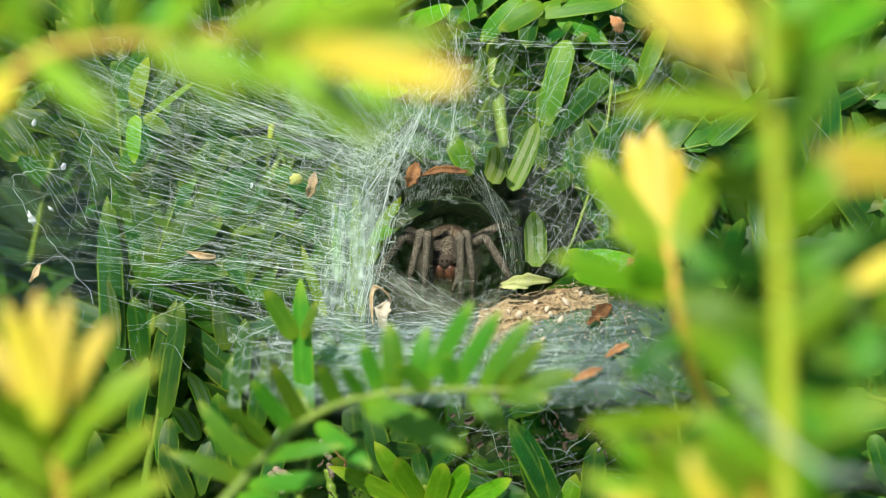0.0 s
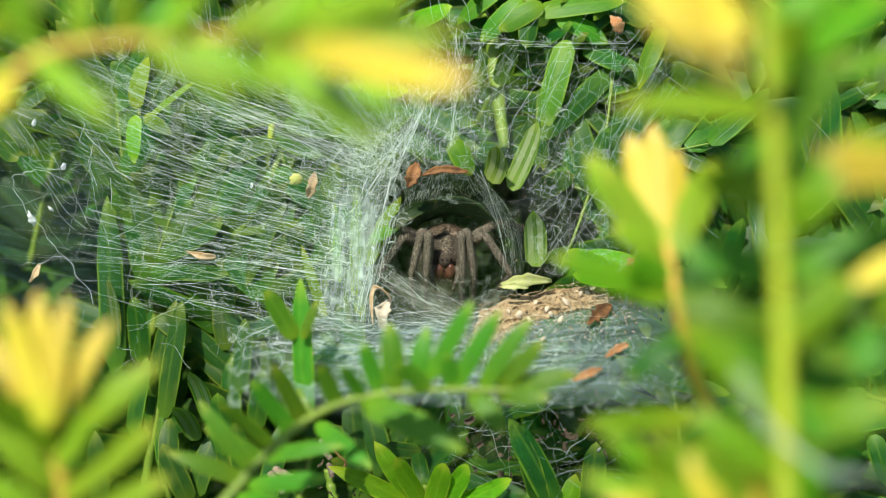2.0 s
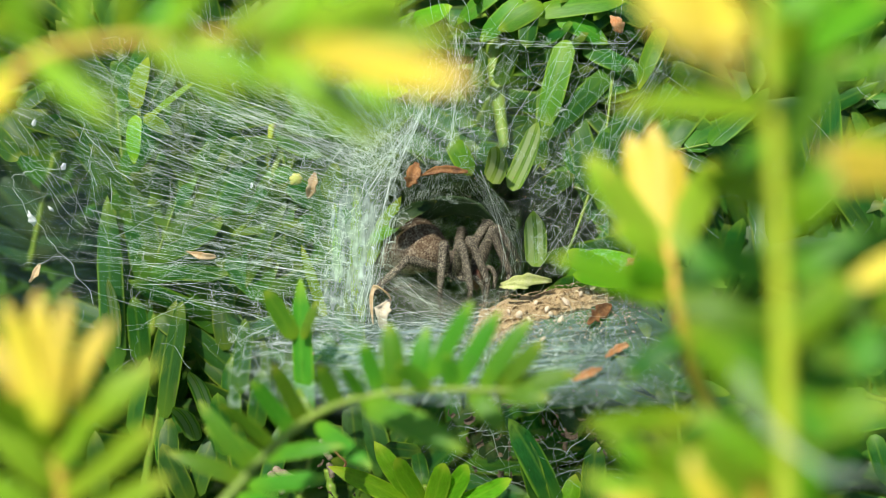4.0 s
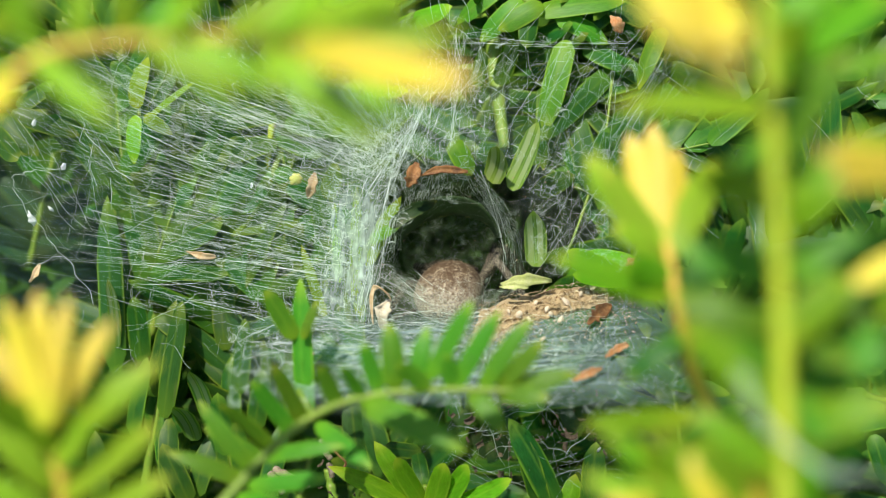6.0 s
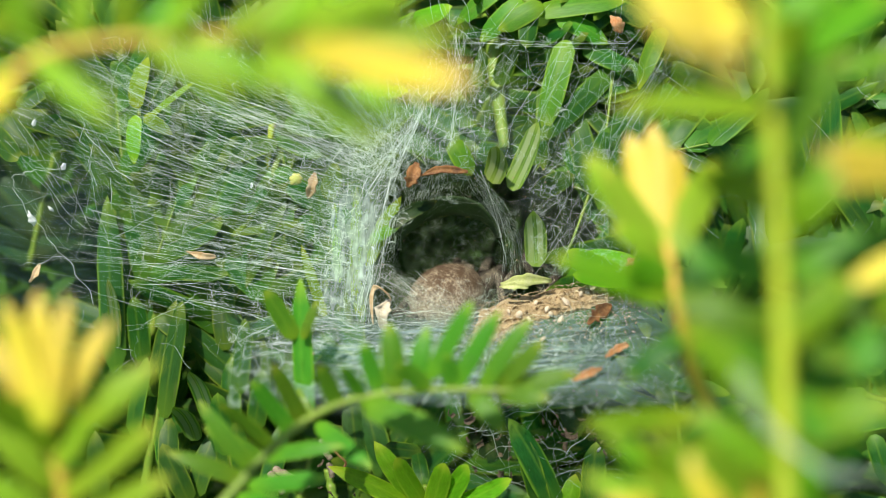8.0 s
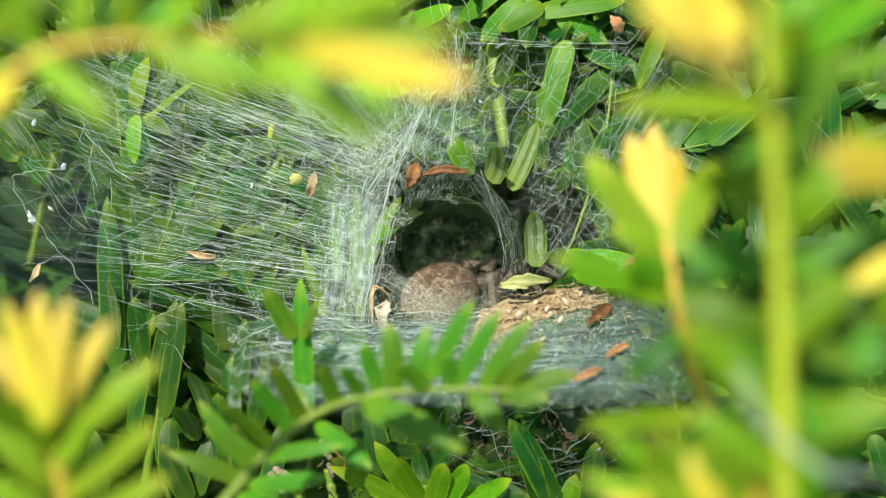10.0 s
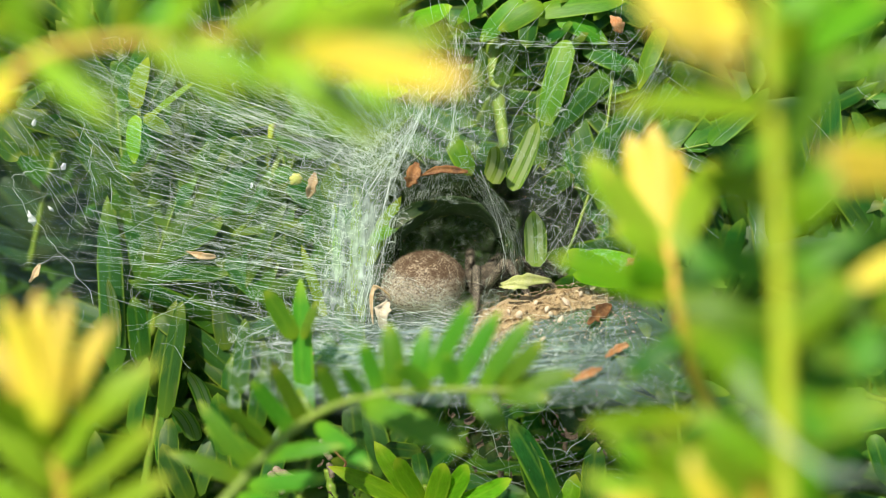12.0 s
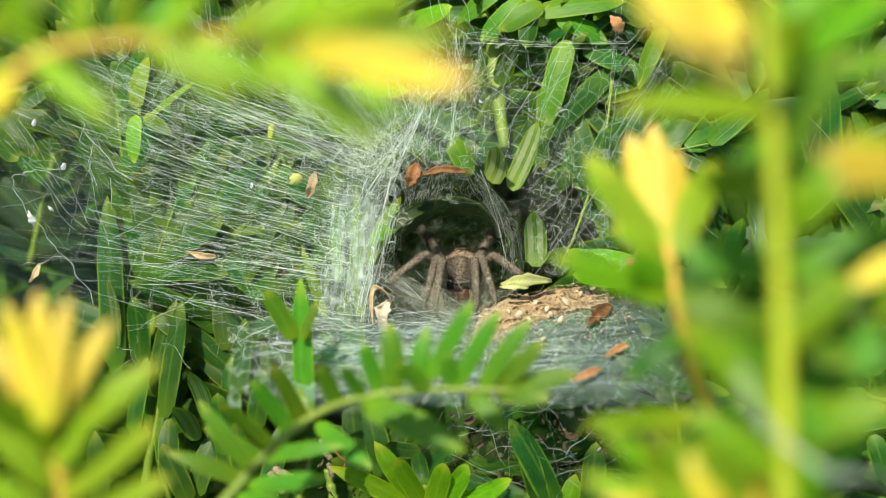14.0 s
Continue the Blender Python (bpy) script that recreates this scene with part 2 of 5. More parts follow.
def ball(bm, centre, half, shape=None, seg=20, rings=14):
    ret = bmesh.ops.create_uvsphere(bm, u_segments=seg, v_segments=rings, radius=1.0)
    for v in ret["verts"]:
        q = Vector((v.co.x * half[0], v.co.y * half[1], v.co.z * half[2]))
        if shape:
            q = shape(q, v.co.copy())
        v.co = q + Vector(centre)
    return bm


def grid(name, f, nu, nv, material):
    """A sheet from f(u, v), u and v in 0..1, with its own lengthwise u and v."""
    vs = [f(i / nu, j / nv) for j in range(nv + 1) for i in range(nu + 1)]
    fs = [(j * (nu + 1) + i, j * (nu + 1) + i + 1, (j + 1) * (nu + 1) + i + 1, (j + 1) * (nu + 1) + i) for j in range(nv) for i in range(nu)]
    me = bpy.data.meshes.new(name)
    me.from_pydata(vs, [], fs)
    uv = me.uv_layers.new(name="UVMap")
    for lp in me.loops:
        k = lp.vertex_index
        uv.data[lp.index].uv = ((k % (nu + 1)) / nu, (k // (nu + 1)) / nv)
    for p in me.polygons:
        p.use_smooth = True
    me.materials.append(material)
    return me


# ---- yew needles and sprigs ----
def needle_mesh(name, mats, bend, twist, blunt):
    """A flat needle 1 long and 1 wide, with a keeled upper and a paler lower face."""
    ss = (0.0, 0.10, 0.34, 0.62, 0.80, 0.93, 1.0)
    ws = (0.34, 0.88, 1.0, 0.98, 0.82 + blunt * 0.7, 0.40 + blunt, 0.0)
    vs, fs, mi = [], [], []
    for side in (1, -1):
        o = len(vs)
        for s, w in zip(ss, ws):
            a = twist * s
            for x in (-0.5, 0.0, 0.5):
                z = ((0.15 if side == 1 else 0.06) if x == 0 else -0.02) * w - (0.05 * w if side == -1 else 0)
                vs.append((x * w * math.cos(a) - z * math.sin(a), s, z * math.cos(a) + x * w * math.sin(a) - bend * s * s))
        for i in range(6):
            for j in range(2):
                q = (o + i * 3 + j, o + i * 3 + j + 1, o + i * 3 + j + 4, o + i * 3 + j + 3)
                fs.append(q if side == 1 else q[::-1])
                mi.append(0 if side == 1 else 1)
    me = bpy.data.meshes.new(name)
    me.from_pydata(vs, [], fs)
    me.materials.append(mats[0]), me.materials.append(mats[1])
    for p, k in zip(me.polygons, mi):
        p.material_index, p.use_smooth = k, True
    return me


needle_kinds = {k: [needle_mesh("needle", m, b, t, q) for b, t, q in ((0.6, 0.15, 0.03), (1.5, -0.3, -0.06), (-0.4, 0.35, 0.08), (1.0, -0.1, -0.02))]
                for k, m in leaf_mats.items()}
rng = random.Random(7)


def needle_pose(base, tip, width, face):
    """Base to tip, the upper face towards face; width in mm."""
    y = tip - base
    length = y.length
    y = y / length
    z = (face - y * face.dot(y))
    z = z.normalized() if z.length > 1e-6 else y.orthogonal().normalized()
    x = y.cross(z)
    rot = Matrix((x, y, z)).transposed().to_4x4()
    return Matrix.Translation(base) @ rot @ Matrix.Diagonal((width * 0.001, length, width * 0.001, 1))


def add_needle(sprig, base, tip, width, face, kind):
    m = needle_pose(base, tip, width, face)
    ob = new("needle", rng.choice(needle_kinds[kind]))
    ob.parent = sprig
    ob.matrix_basis = Matrix.Translation(-sprig.location) @ m
    return ob


def start_sprig(name, stem_pts, r0, r1, bark, label, group):
    """An Empty at the sprig's base with its stem."""
    root = tagged(new(name), label, "yew sprig", group)
    root.location = stem_pts[0]
    pts = curve(stem_pts, 6 * (len(stem_pts) - 1))
    n = len(pts) - 1
    bm = bmesh.new()
    radii = [(r0 + (r1 - r0) * i / n) * (1 + 0.12 * (i % 3 == 1)) * 0.001 for i in range(n + 1)]
    tube(bm, [p - stem_pts[0] for p in pts], radii)
    part("stem", bm, stem_mats[bark], root)
    return root, pts


def sprig_by_hand(stem, needles, r=0.5, bark="dark", kind="young", label="", face=None, group="yew sprigs at the web", more=0, reach=8.0, kinds=("young",), lift=0):
    """A sprig with its needles given one by one on the chart: base x, y, w, tip x, y, w, width in mm."""
    root, pts = start_sprig("yew_sprig", [C(x, y, w + lift) for x, y, w in stem], r, r * 0.55, bark, label, group)
    for i in range(more):
        s = (i + 0.5) / more * (len(pts) - 1)
        j = int(s)
        base = pts[j].lerp(pts[j + 1], s - j)
        d = (pts[j + 1] - pts[j]).normalized()
        side = d.cross(OUT).normalized() * (1 if i % 2 else -1)
        way = d * rng.uniform(0.3, 0.9) + side * rng.uniform(0.5, 1.0) + OUT * rng.uniform(-0.7, 0.5)
        add_needle(root, base, base + way.normalized() * reach * rng.uniform(0.7, 1.1) * 0.001, rng.uniform(1.9, 2.4), OUT + way * 0.3, kinds[int(i / more * len(kinds))])
    for i, row in enumerate(needles):
        k = row[7] if len(row) > 7 else kind
        wild = 0.16 if k in ("gold", "lime") else 0.32
        f = (face or OUT * 0.7 + TO_SUN * 0.8) + Vector((rng.uniform(-wild, wild), rng.uniform(-wild, wild), rng.uniform(-wild, wild)))
        if len(row) > 8:
            f = -f
        add_needle(root, C(row[0], row[1], row[2] + lift), C(row[3], row[4], row[5] + lift), row[6], f, k)
    return root


def sprig(stem_pts, count, length, width, face, r=0.4, bark="dark", kinds=("mature",), spread=58, label="", group="yew sprigs in the hedge", keep=None):
    """A sprig with two ranks of needles down its stem."""
    root, pts = start_sprig("yew_sprig", stem_pts, r, r * 0.5, bark, label, group)
    n = len(pts) - 1
    for i in range(count):
        s = (i + 0.6) / count
        k = min(int(s * n), n - 1)
        base = pts[k].lerp(pts[k + 1], s * n - k)
        d = (pts[k + 1] - pts[k]).normalized()
        f = (face - d * face.dot(d)).normalized()
        side = d.cross(f) * (1 if i % 2 else -1)
        a = radians(spread * (1.15 - 0.6 * s) + rng.uniform(-12, 12))
        way = d * math.cos(a) + side * math.sin(a) + f * rng.uniform(-0.15, 0.4)
        size = length * rng.uniform(0.75, 1.1) * (0.65 + 0.7 * math.sin(math.pi * (0.2 + 0.7 * s)) * 0.5)
        tip = base + way.normalized() * size * 0.001
        if keep and not (keep(tip) and keep(base) and keep(base.lerp(tip, 0.5))):
            continue
        kind = kinds[min(int(s * len(kinds)), len(kinds) - 1)]
        add_needle(root, base, tip, width * rng.uniform(0.85, 1.1), f + Vector((rng.uniform(-.3, .3), rng.uniform(-.3, .3), rng.uniform(-.3, .3))), kind)
    return root


# ---- ground, and the hedge that closes the place ----
bm = bmesh.new()
bmesh.ops.create_grid(bm, x_segments=24, y_segments=24, size=600)
tagged(new("ground", mesh_of("ground", bm, lawn_mat)), "mown green lawn round the hedge", "lawn", kind="structure")

def hedge_shell():
    """A clipped hedge with softened edges and an uneven face."""
    bm = bmesh.new()
    bmesh.ops.create_cube(bm, size=1.0)
    bmesh.ops.subdivide_edges(bm, edges=bm.edges[:], cuts=26, use_grid_fill=True)
    for v in bm.verts:
        u = v.co * 2
        r = max(abs(c) for c in u)
        soft = Vector([c * math.sqrt(max(0.0, 1 - 0.10 * (u.length_squared - c * c) / 2)) for c in u])
        v.co = Vector((soft.x * 1.3, soft.y * 0.36 + 0.44, (soft.z * 0.5 + 0.5) * 1.34 - 0.03))
        v.co += noise.noise_vector(v.co * 6) * 0.022 + noise.noise_vector(v.co * 21) * 0.010
        gap = max(abs(v.co.x) / 0.12, abs(v.co.z - 0.85) / 0.10)
        if v.co.y < 0.3:
            v.co.y = max(v.co.y, 0.095 if gap < 1 else 0.06)
    return bm


shell = hedge_shell()
shell.normal_update()
skin = [(f.calc_center_median(), f.normal.copy(), math.sqrt(f.calc_area())) for f in shell.faces]
# solid body behind the needles, coloured as the shade between the twigs
tagged(new("hedge_body", mesh_of("hedge_body", shell, core_mat)), "inside of a clipped yew hedge, near black for the shade between twigs", "hedge", kind="structure")


def loose_needles(name, count, spot, kind, size, seed, broad=1.0):
    """Many small needles in one mesh, where nobody could count them."""
    r = np.random.default_rng(seed)
    pts = spot(r, count)
    way = r.normal(size=(len(pts), 3)) + np.array([0, -0.8, 0.25])
    way /= np.linalg.norm(way, axis=1)[:, None]
    side = np.cross(way, r.normal(size=(len(pts), 3)))
    side /= np.linalg.norm(side, axis=1)[:, None]
    nor = np.cross(way, side)
    ln = r.uniform(*size, size=(len(pts), 1)) * 0.001
    wd = r.uniform(1.1, 1.5, size=(len(pts), 1)) * 0.001 * broad
    v = np.stack([pts - side * wd * 0.4, pts + side * wd * 0.4, pts + way * ln * 0.55 - side * wd + nor * wd * .1, pts + way * ln * 0.55 + nor * wd * .4,
                  pts + way * ln * 0.55 + side * wd + nor * wd * .1, pts + way * ln], axis=1).reshape(-1, 3)
    base = np.arange(len(pts))[:, None] * 6
    tri = (base + np.array([0, 1, 3, 0, 3, 2, 1, 4, 3, 2, 3, 5, 3, 4, 5])).reshape(-1, 3)
    me = bpy.data.meshes.new(name)
    me.from_pydata(v.tolist(), [], tri.tolist())
    me.materials.append(kind)
    return new(name, me)


def loose_material(name, a, b):
    n = Nodes(name)
    rnd = n.node("NewGeometry").outputs["Random Per Island"]
    col = n.mix(rnd, a, b)
    sh = n.bsdf(col, 0.45)
    return n.done(n.blend(0.3, sh, n.node("BsdfTranslucent", Color=n.mix(rnd, b, (0.15, 0.3, 0.03))).outputs[0]))


loose_mat = loose_material("needles_loose", (0.035, 0.11, 0.012), (0.09, 0.22, 0.02))


def skin_spots(r, n):
    """All over the hedge's outside, but for the opening round the web."""
    mid, nor, size = (np.array([k[i] for k in skin]) for i in range(3))
    k = r.choice(len(skin), n, p=size ** 2 / (size ** 2).sum())
    p = mid[k] + r.uniform(-0.6, 0.6, (n, 3)) * size[k][:, None] + nor[k] * r.uniform(-0.005, 0.018, (n, 1))
    near = (np.abs(p[:, 0]) < 0.095) & (np.abs(p[:, 2] - 0.85) < 0.08) & (p[:, 1] < 0.3)
    return p[~near & (p[:, 2] > 0.005)]


def deep_spots(r, n):
    """Behind the web, deep in the hedge."""
    u, v, w = r.uniform(-68, 68, n), r.uniform(-42, 42, n), r.uniform(-62, -34, n)
    p = np.array(WEB)[None] + (np.outer(u, RIGHT) + np.outer(v, UP) + np.outer(w, OUT)) * 0.001
    return p


tagged(loose_needles("hedge_foliage", 110000, skin_spots, loose_mat, (16, 30), 1, 2.0), "dense green yew needles over the clipped hedge", "hedge foliage", kind="stuff")
tagged(loose_needles("inner_foliage", 2600, deep_spots, loose_mat, (10, 20), 3), "shaded yew needles deep behind the web", "hedge foliage", kind="stuff")


# ---- sprigs behind the web ----
def off_funnel(p):
    x, y, w = chart(p)
    shade = (x < 180 and 285 < y < 565 and w > -22) or (955 < x < 1040 and 335 < y < 455 and w > -16) or (560 < x < 1160 and y > 705 and w > -11)
    return not shade and not (660 < x < 945 and 295 < y < 600 and w > -46) and w < -1.5


for i in range(120):
    x, y, w = rng.uniform(-120, 1690), rng.uniform(-100, 980), rng.uniform(-22, -3)
    a = rng.gauss(1.57, 0.22 if x < 660 and y > 430 else 0.8)
    ln = rng.uniform(14, 24)
    p0 = C(x, y, w - 8)
    d = RIGHT * math.cos(a) + UP * math.sin(a) + OUT * rng.uniform(-0.1, 0.5)
    p2 = p0 + d.normalized() * ln * 0.001
    p1 = p0.lerp(p2, 0.5) + OUT * rng.uniform(-0.002, 0.002)
    if (x < 190 and 260 < y < 580 and w > -14) or (x < 660 and y > 430 and w > -9):
        continue
    if not (off_funnel(p0) and off_funnel(p1) and off_funnel(p2)):
        continue
    sprig([p0, p1, p2], 22, rng.uniform(11, 17), 2.4, OUT + UP * rng.uniform(-0.3, 0.8) + RIGHT * rng.uniform(-.5, .5), kinds=("mature", "mature") if i % 3 else ("old", "mature"),
          label="dark green yew sprig in the hedge behind the web", keep=off_funnel)

# upright sprigs close under the silk sheet
for i in range(30):
    x, y, w = rng.uniform(190, 640), rng.uniform(240, 720), rng.uniform(-13, -5)
    p0 = C(x, y, w - 4)
    p2 = p0 + (RIGHT * rng.gauss(0.0, 0.35) + UP + OUT * rng.uniform(0.0, 0.3)).normalized() * rng.uniform(9, 15) * 0.001
    p1 = p0.lerp(p2, 0.5) + OUT * 0.001
    if off_funnel(p0) and off_funnel(p2):
        sprig([p0, p1, p2], 14, rng.uniform(10, 15), 2.4, OUT + UP * rng.uniform(0, 0.5) + RIGHT * rng.uniform(-.4, .4), spread=40,
              label="upright green yew sprig under the silk sheet", keep=off_funnel)

# a gap in the hedge through which some sun falls on the funnel's far end
bpy.context.view_layer.update()
for ob in [o for o in bpy.data.objects if o.name.split(".")[0] == "needle"]:
    x, y, w = chart(ob.matrix_world @ Vector((0, 0.5, 0)))
    if -48 < w < -3 and abs(x - 806 + (w + 38) * 4.3) < 42 and abs(y - 452 + (w + 38) * 12.7) < 32:
        bpy.data.objects.remove(ob)

# ---- sprigs that can be told apart at the web ----
B = "mature"
sprig_by_hand([(1040, -30, -8), (1005, 60, -5), (1010, 120, -8)],
              [(1003, 72, -3, 958, 216, 0, 2.9, "fresh"), (1035, 80, -6, 1118, 132, -4, 2.7, B), (1090, 10, -8, 1010, 62, -4, 2.6, B), (1000, 110, -8, 925, 112, -6, 2.0, B),
               (1015, 130, -9, 1000, 210, -8, 2.5, B), (1060, -20, -6, 1140, 50, -4, 2.6, B), (1175, 50, -3, 1128, 118, 1, 2.3, "fresh"), (1150, 40, -6, 1060, -5, -5, 2.4, B)],
              r=0.7, label="green yew sprig hung above the funnel web")
sprig_by_hand([(868, 20, -9), (880, 160, -7), (893, 262, -4)],
              [(840, 152, -5, 872, 84, -2, 2.3, B, 1), (882, 150, -5, 916, 62, -3, 2.2, B, 1), (868, 322, 0, 908, 254, 2, 2.6, "banded", 1), (903, 335, 0, 968, 218, 3, 2.7, "banded", 1),
               (948, 472, 0, 952, 366, 1, 2.5, "banded", 1), (950, 345, -3, 1000, 300, -2, 2.6, B), (800, 250, 0, 836, 304, 1, 2.4, "fresh"), (860, 60, -9, 800, 20, -7, 2.4, B)],
              r=1.1, bark="dark", label="green yew twig with pale-banded needles beside the funnel")
sprig_by_hand([(240, 100, -4), (246, 205, 2)],
              [(240, 192, 2, 234, 112, 4, 2.0), (240, 205, 2, 224, 278, 4, 1.8), (256, 205, 2, 288, 228, 3, 1.5), (262, 210, 1, 336, 138, 2, 0.9), (245, 160, 0, 190, 100, -2, 2.0, B)],
              r=0.4, label="small bright green yew shoot over the web")
sprig_by_hand([(215, 720, -12), (330, 420, -9), (350, 250, -8)],
              [(205, 660, -7, 182, 352, -3, 2.9, B), (222, 650, -8, 205, 380, -6, 2.2, B), (300, 290, -6, 330, 200, -5, 2.3, B, 1), (360, 392, -6, 388, 284, -4, 2.7, B), (345, 400, -7, 300, 300, -5, 2.6, B),
               (330, 270, -7, 360, 185, -6, 2.5, B), (290, 560, -9, 265, 430, -7, 2.6, B), (400, 560, -8, 385, 440, -6, 2.6, B), (275, 700, -7, 285, 540, -4, 2.7, B), (305, 640, -7, 330, 530, -5, 2.5, B)],
              r=0.7, label="long dark green yew needles under the silk sheet", lift=1.5)
sprig_by_hand([(440, 900, -14), (400, 760, -10), (370, 640, -9)],
              [(370, 745, -5, 355, 640, -2, 2.4, B, 1), (345, 780, -4, 325, 690, -1, 2.3, B, 1), (415, 760, -5, 390, 640, -4, 2.5, B), (450, 760, -5, 470, 650, -3, 2.5, B), (300, 850, -6, 270, 740, -3, 2.5, B),
               (390, 840, -5, 370, 720, -2, 2.6, B), (500, 740, -6, 520, 640, -5, 2.4, B, 1), (330, 880, -4, 290, 790, -2, 2.5, B), (430, 690, -8, 420, 590, -7, 2.4, B)],
              r=0.8, label="dark green yew sprig low in the hedge")
sprig_by_hand([(250, 900, -9), (270, 780, -6), (285, 700, -5)],
              [(290, 740, -4, 315, 537, -1, 2.4, B), (300, 720, -5, 276, 557, -3, 2.2, B), (234, 770, -4, 247, 637, -2, 2.3, B), (278, 560, -4, 335, 600, -3, 2.2, B), (300, 856, -3, 292, 757, -1, 2.4, B), (335, 890, -3, 290, 795, 0, 2.5, B),
               (400, 806, -4, 385, 690, -2, 2.5, B), (420, 700, -5, 440, 560, -3, 2.3, B), (250, 640, -6, 240, 520, -4, 2.6, B), (205, 620, -5, 212, 490, -4, 1.5, B, 1), (345, 880, -4, 362, 770, -2, 2.5, B),
               (430, 860, -4, 420, 740, -2, 2.4, B), (470, 900, -5, 490, 760, -3, 2.5, B), (180, 900, -5, 160, 770, -3, 2.5, B), (460, 720, -6, 480, 600, -5, 2.4, B, 1), (400, 620, -6, 380, 500, -5, 2.4, B), (640, 900, -8, 622, 700, -6, 3.0, B), (690, 860, -8, 640, 720, -6, 3.1, B)],
              r=0.6, label="upright dark green yew needles under the silk")
sprig_by_hand([(640, 640, -14), (618, 560, -6), (612, 470, -4)],
              [(628, 525, -2, 630, 332, 0, 1.3), (600, 500, -2, 588, 362, 0, 1.0), (648, 470, -3, 692, 350, -1, 1.9), (640, 560, -3, 622, 470, -2, 1.4), (560, 470, -5, 610, 285, -3, 2.4, B),
               (575, 560, -3, 530, 440, -1, 1.2), (690, 402, 1.4, 756, 336, 1.4, 1.8, "old"), (655, 430, -2, 690, 395, 0, 1.3)],
              r=0.5, label="yew needles wrapped in white silk beside the funnel")
sprig_by_hand([(470, 130, -9), (500, 230, -6), (478, 330, -6)],
              [(500, 200, -5, 380, 210, -4, 2.5, B), (490, 250, -5, 385, 270, -3, 2.6, B), (505, 215, -4, 606, 240, -3, 2.5, B), (490, 300, -5, 560, 360, -4, 2.4, B), (480, 300, -6, 420, 390, -5, 2.5, B), (510, 180, -5, 590, 140, -5, 2.5, B)],
              r=0.6, label="green yew sprig behind the upper silk threads", lift=2)
sprig_by_hand([(560, -50, -9), (600, 60, -7), (645, 160, -6)],
              [(590, 40, -6, 490, -5, -4, 2.5), (600, 60, -6, 705, 8, -4, 2.5), (610, 80, -6, 515, 112, -4, 2.4), (620, 100, -6, 735, 78, -4, 2.5), (640, 140, -6, 556, 182, -4, 2.4), (645, 150, -6, 725, 172, -4, 2.4),
               (575, 10, -6, 655, -45, -5, 2.4), (700, 50, -7, 805, 15, -5, 2.4), (560, -10, -7, 440, 40, -5, 2.4)],
              r=0.5, label="light green yew sprig behind the upper tangle of silk")
sprig_by_hand([(760, 930, -2), (752, 860, 3)],
              [(745, 905, 4, 612, 822, 9, 2.3), (740, 890, 4, 668, 802, 8, 2.2), (752, 895, 5, 690, 808, 9, 2.1), (762, 905, 5, 792, 812, 8, 2.4), (780, 900, 5, 836, 818, 8, 2.3), (790, 905, 5, 914, 850, 9, 2.2),
               (750, 860, -2, 735, 790, -3, 1.8, B), (745, 800, -5, 676, 795, -4, 1.8, B), (680, 830, -9, 640, 720, -7, 3.0, B), (690, 800, -9, 720, 740, -8, 2.2, B)],
              r=0.5, label="bright green yew shoot tip at the foot of the web")
sprig_by_hand([(1000, 960, -8), (985, 900, -4)],
              [(985, 900, -2, 928, 756, 3, 3.2, B), (965, 905, -2, 918, 800, 2, 2.6, B), (1045, 905, 0, 1052, 795, 3, 2.7, B), (1000, 910, -3, 1015, 860, -1, 2.2)],
              r=0.7, bark="brown", label="dark green yew needles standing below the web")
sprig_by_hand([(1130, 520, -6), (1060, 470, -2)],
              [(1120, 495, 0, 998, 445, 2, 2.1), (1100, 500, 2, 1010, 490, 3, 1.6), (1130, 470, -1, 1040, 440, 0, 2.2), (1110, 430, -5, 1040, 350, -6, 2.4, B), (1130, 380, -7, 1090, 280, -6, 2.5, B), (1180, 300, -6, 1130, 200, -5, 2.6, B)],
              r=0.6, label="light green yew needles at the rim of the web")
sprig_by_hand([(-60, 190, -6), (10, 215, -2)],
              [(0, 205, -1, 60, 268, 1, 2.2, B), (-20, 225, -1, 40, 290, 2, 2.3, B), (20, 200, -3, 130, 230, -2, 2.3, B), (30, 190, -5, 100, 150, -6, 2.3, B)],
              r=0.5, label="green yew needles at the edge of the silk sheet")
sprig_by_hand([(1600, 720, -8), (1500, 690, -4)],
              [(1530, 690, -2, 1400, 790, 0, 2.4, B), (1520, 720, -1, 1480, 800, 2, 2.0, B), (1560, 660, -2, 1500, 600, -2, 2.4, B), (1580, 740, -1, 1505, 745, 1, 2.2, B), (1545, 770, 0, 1575, 860, 2, 2.2, B), (1580, 640, -2, 1510, 630, -1, 2.2, B)],
              r=0.5, label="blue-green yew needles behind the tall shoot")

sprig_by_hand([(486, 120, -5), (482, 210, -3), (470, 310, -4)],
              [(405, 262, -4, 470, 292, -2, 2.4, B), (492, 212, -4, 606, 242, -2, 2.6, B), (486, 240, -4, 562, 266, -1, 2.4, B), (478, 300, -4, 400, 250, -2, 2.5, B), (575, 350, -3, 606, 288, -1, 2.6, "fresh"), (400, 412, -4, 526, 388, -2, 1.4, "fresh"),
               (452, 420, -5, 530, 470, -3, 2.2, B), (470, 330, -5, 420, 420, -4, 2.4, B), (340, 470, -5, 300, 380, -3, 2.6, B), (440, 500, -5, 410, 420, -3, 2.3, B), (250, 480, -5, 232, 380, -3, 2.6, B), (290, 440, -5, 250, 350, -3, 2.4, B)],
              r=0.5, bark="green", label="broad green yew needles close behind the silk sheet")
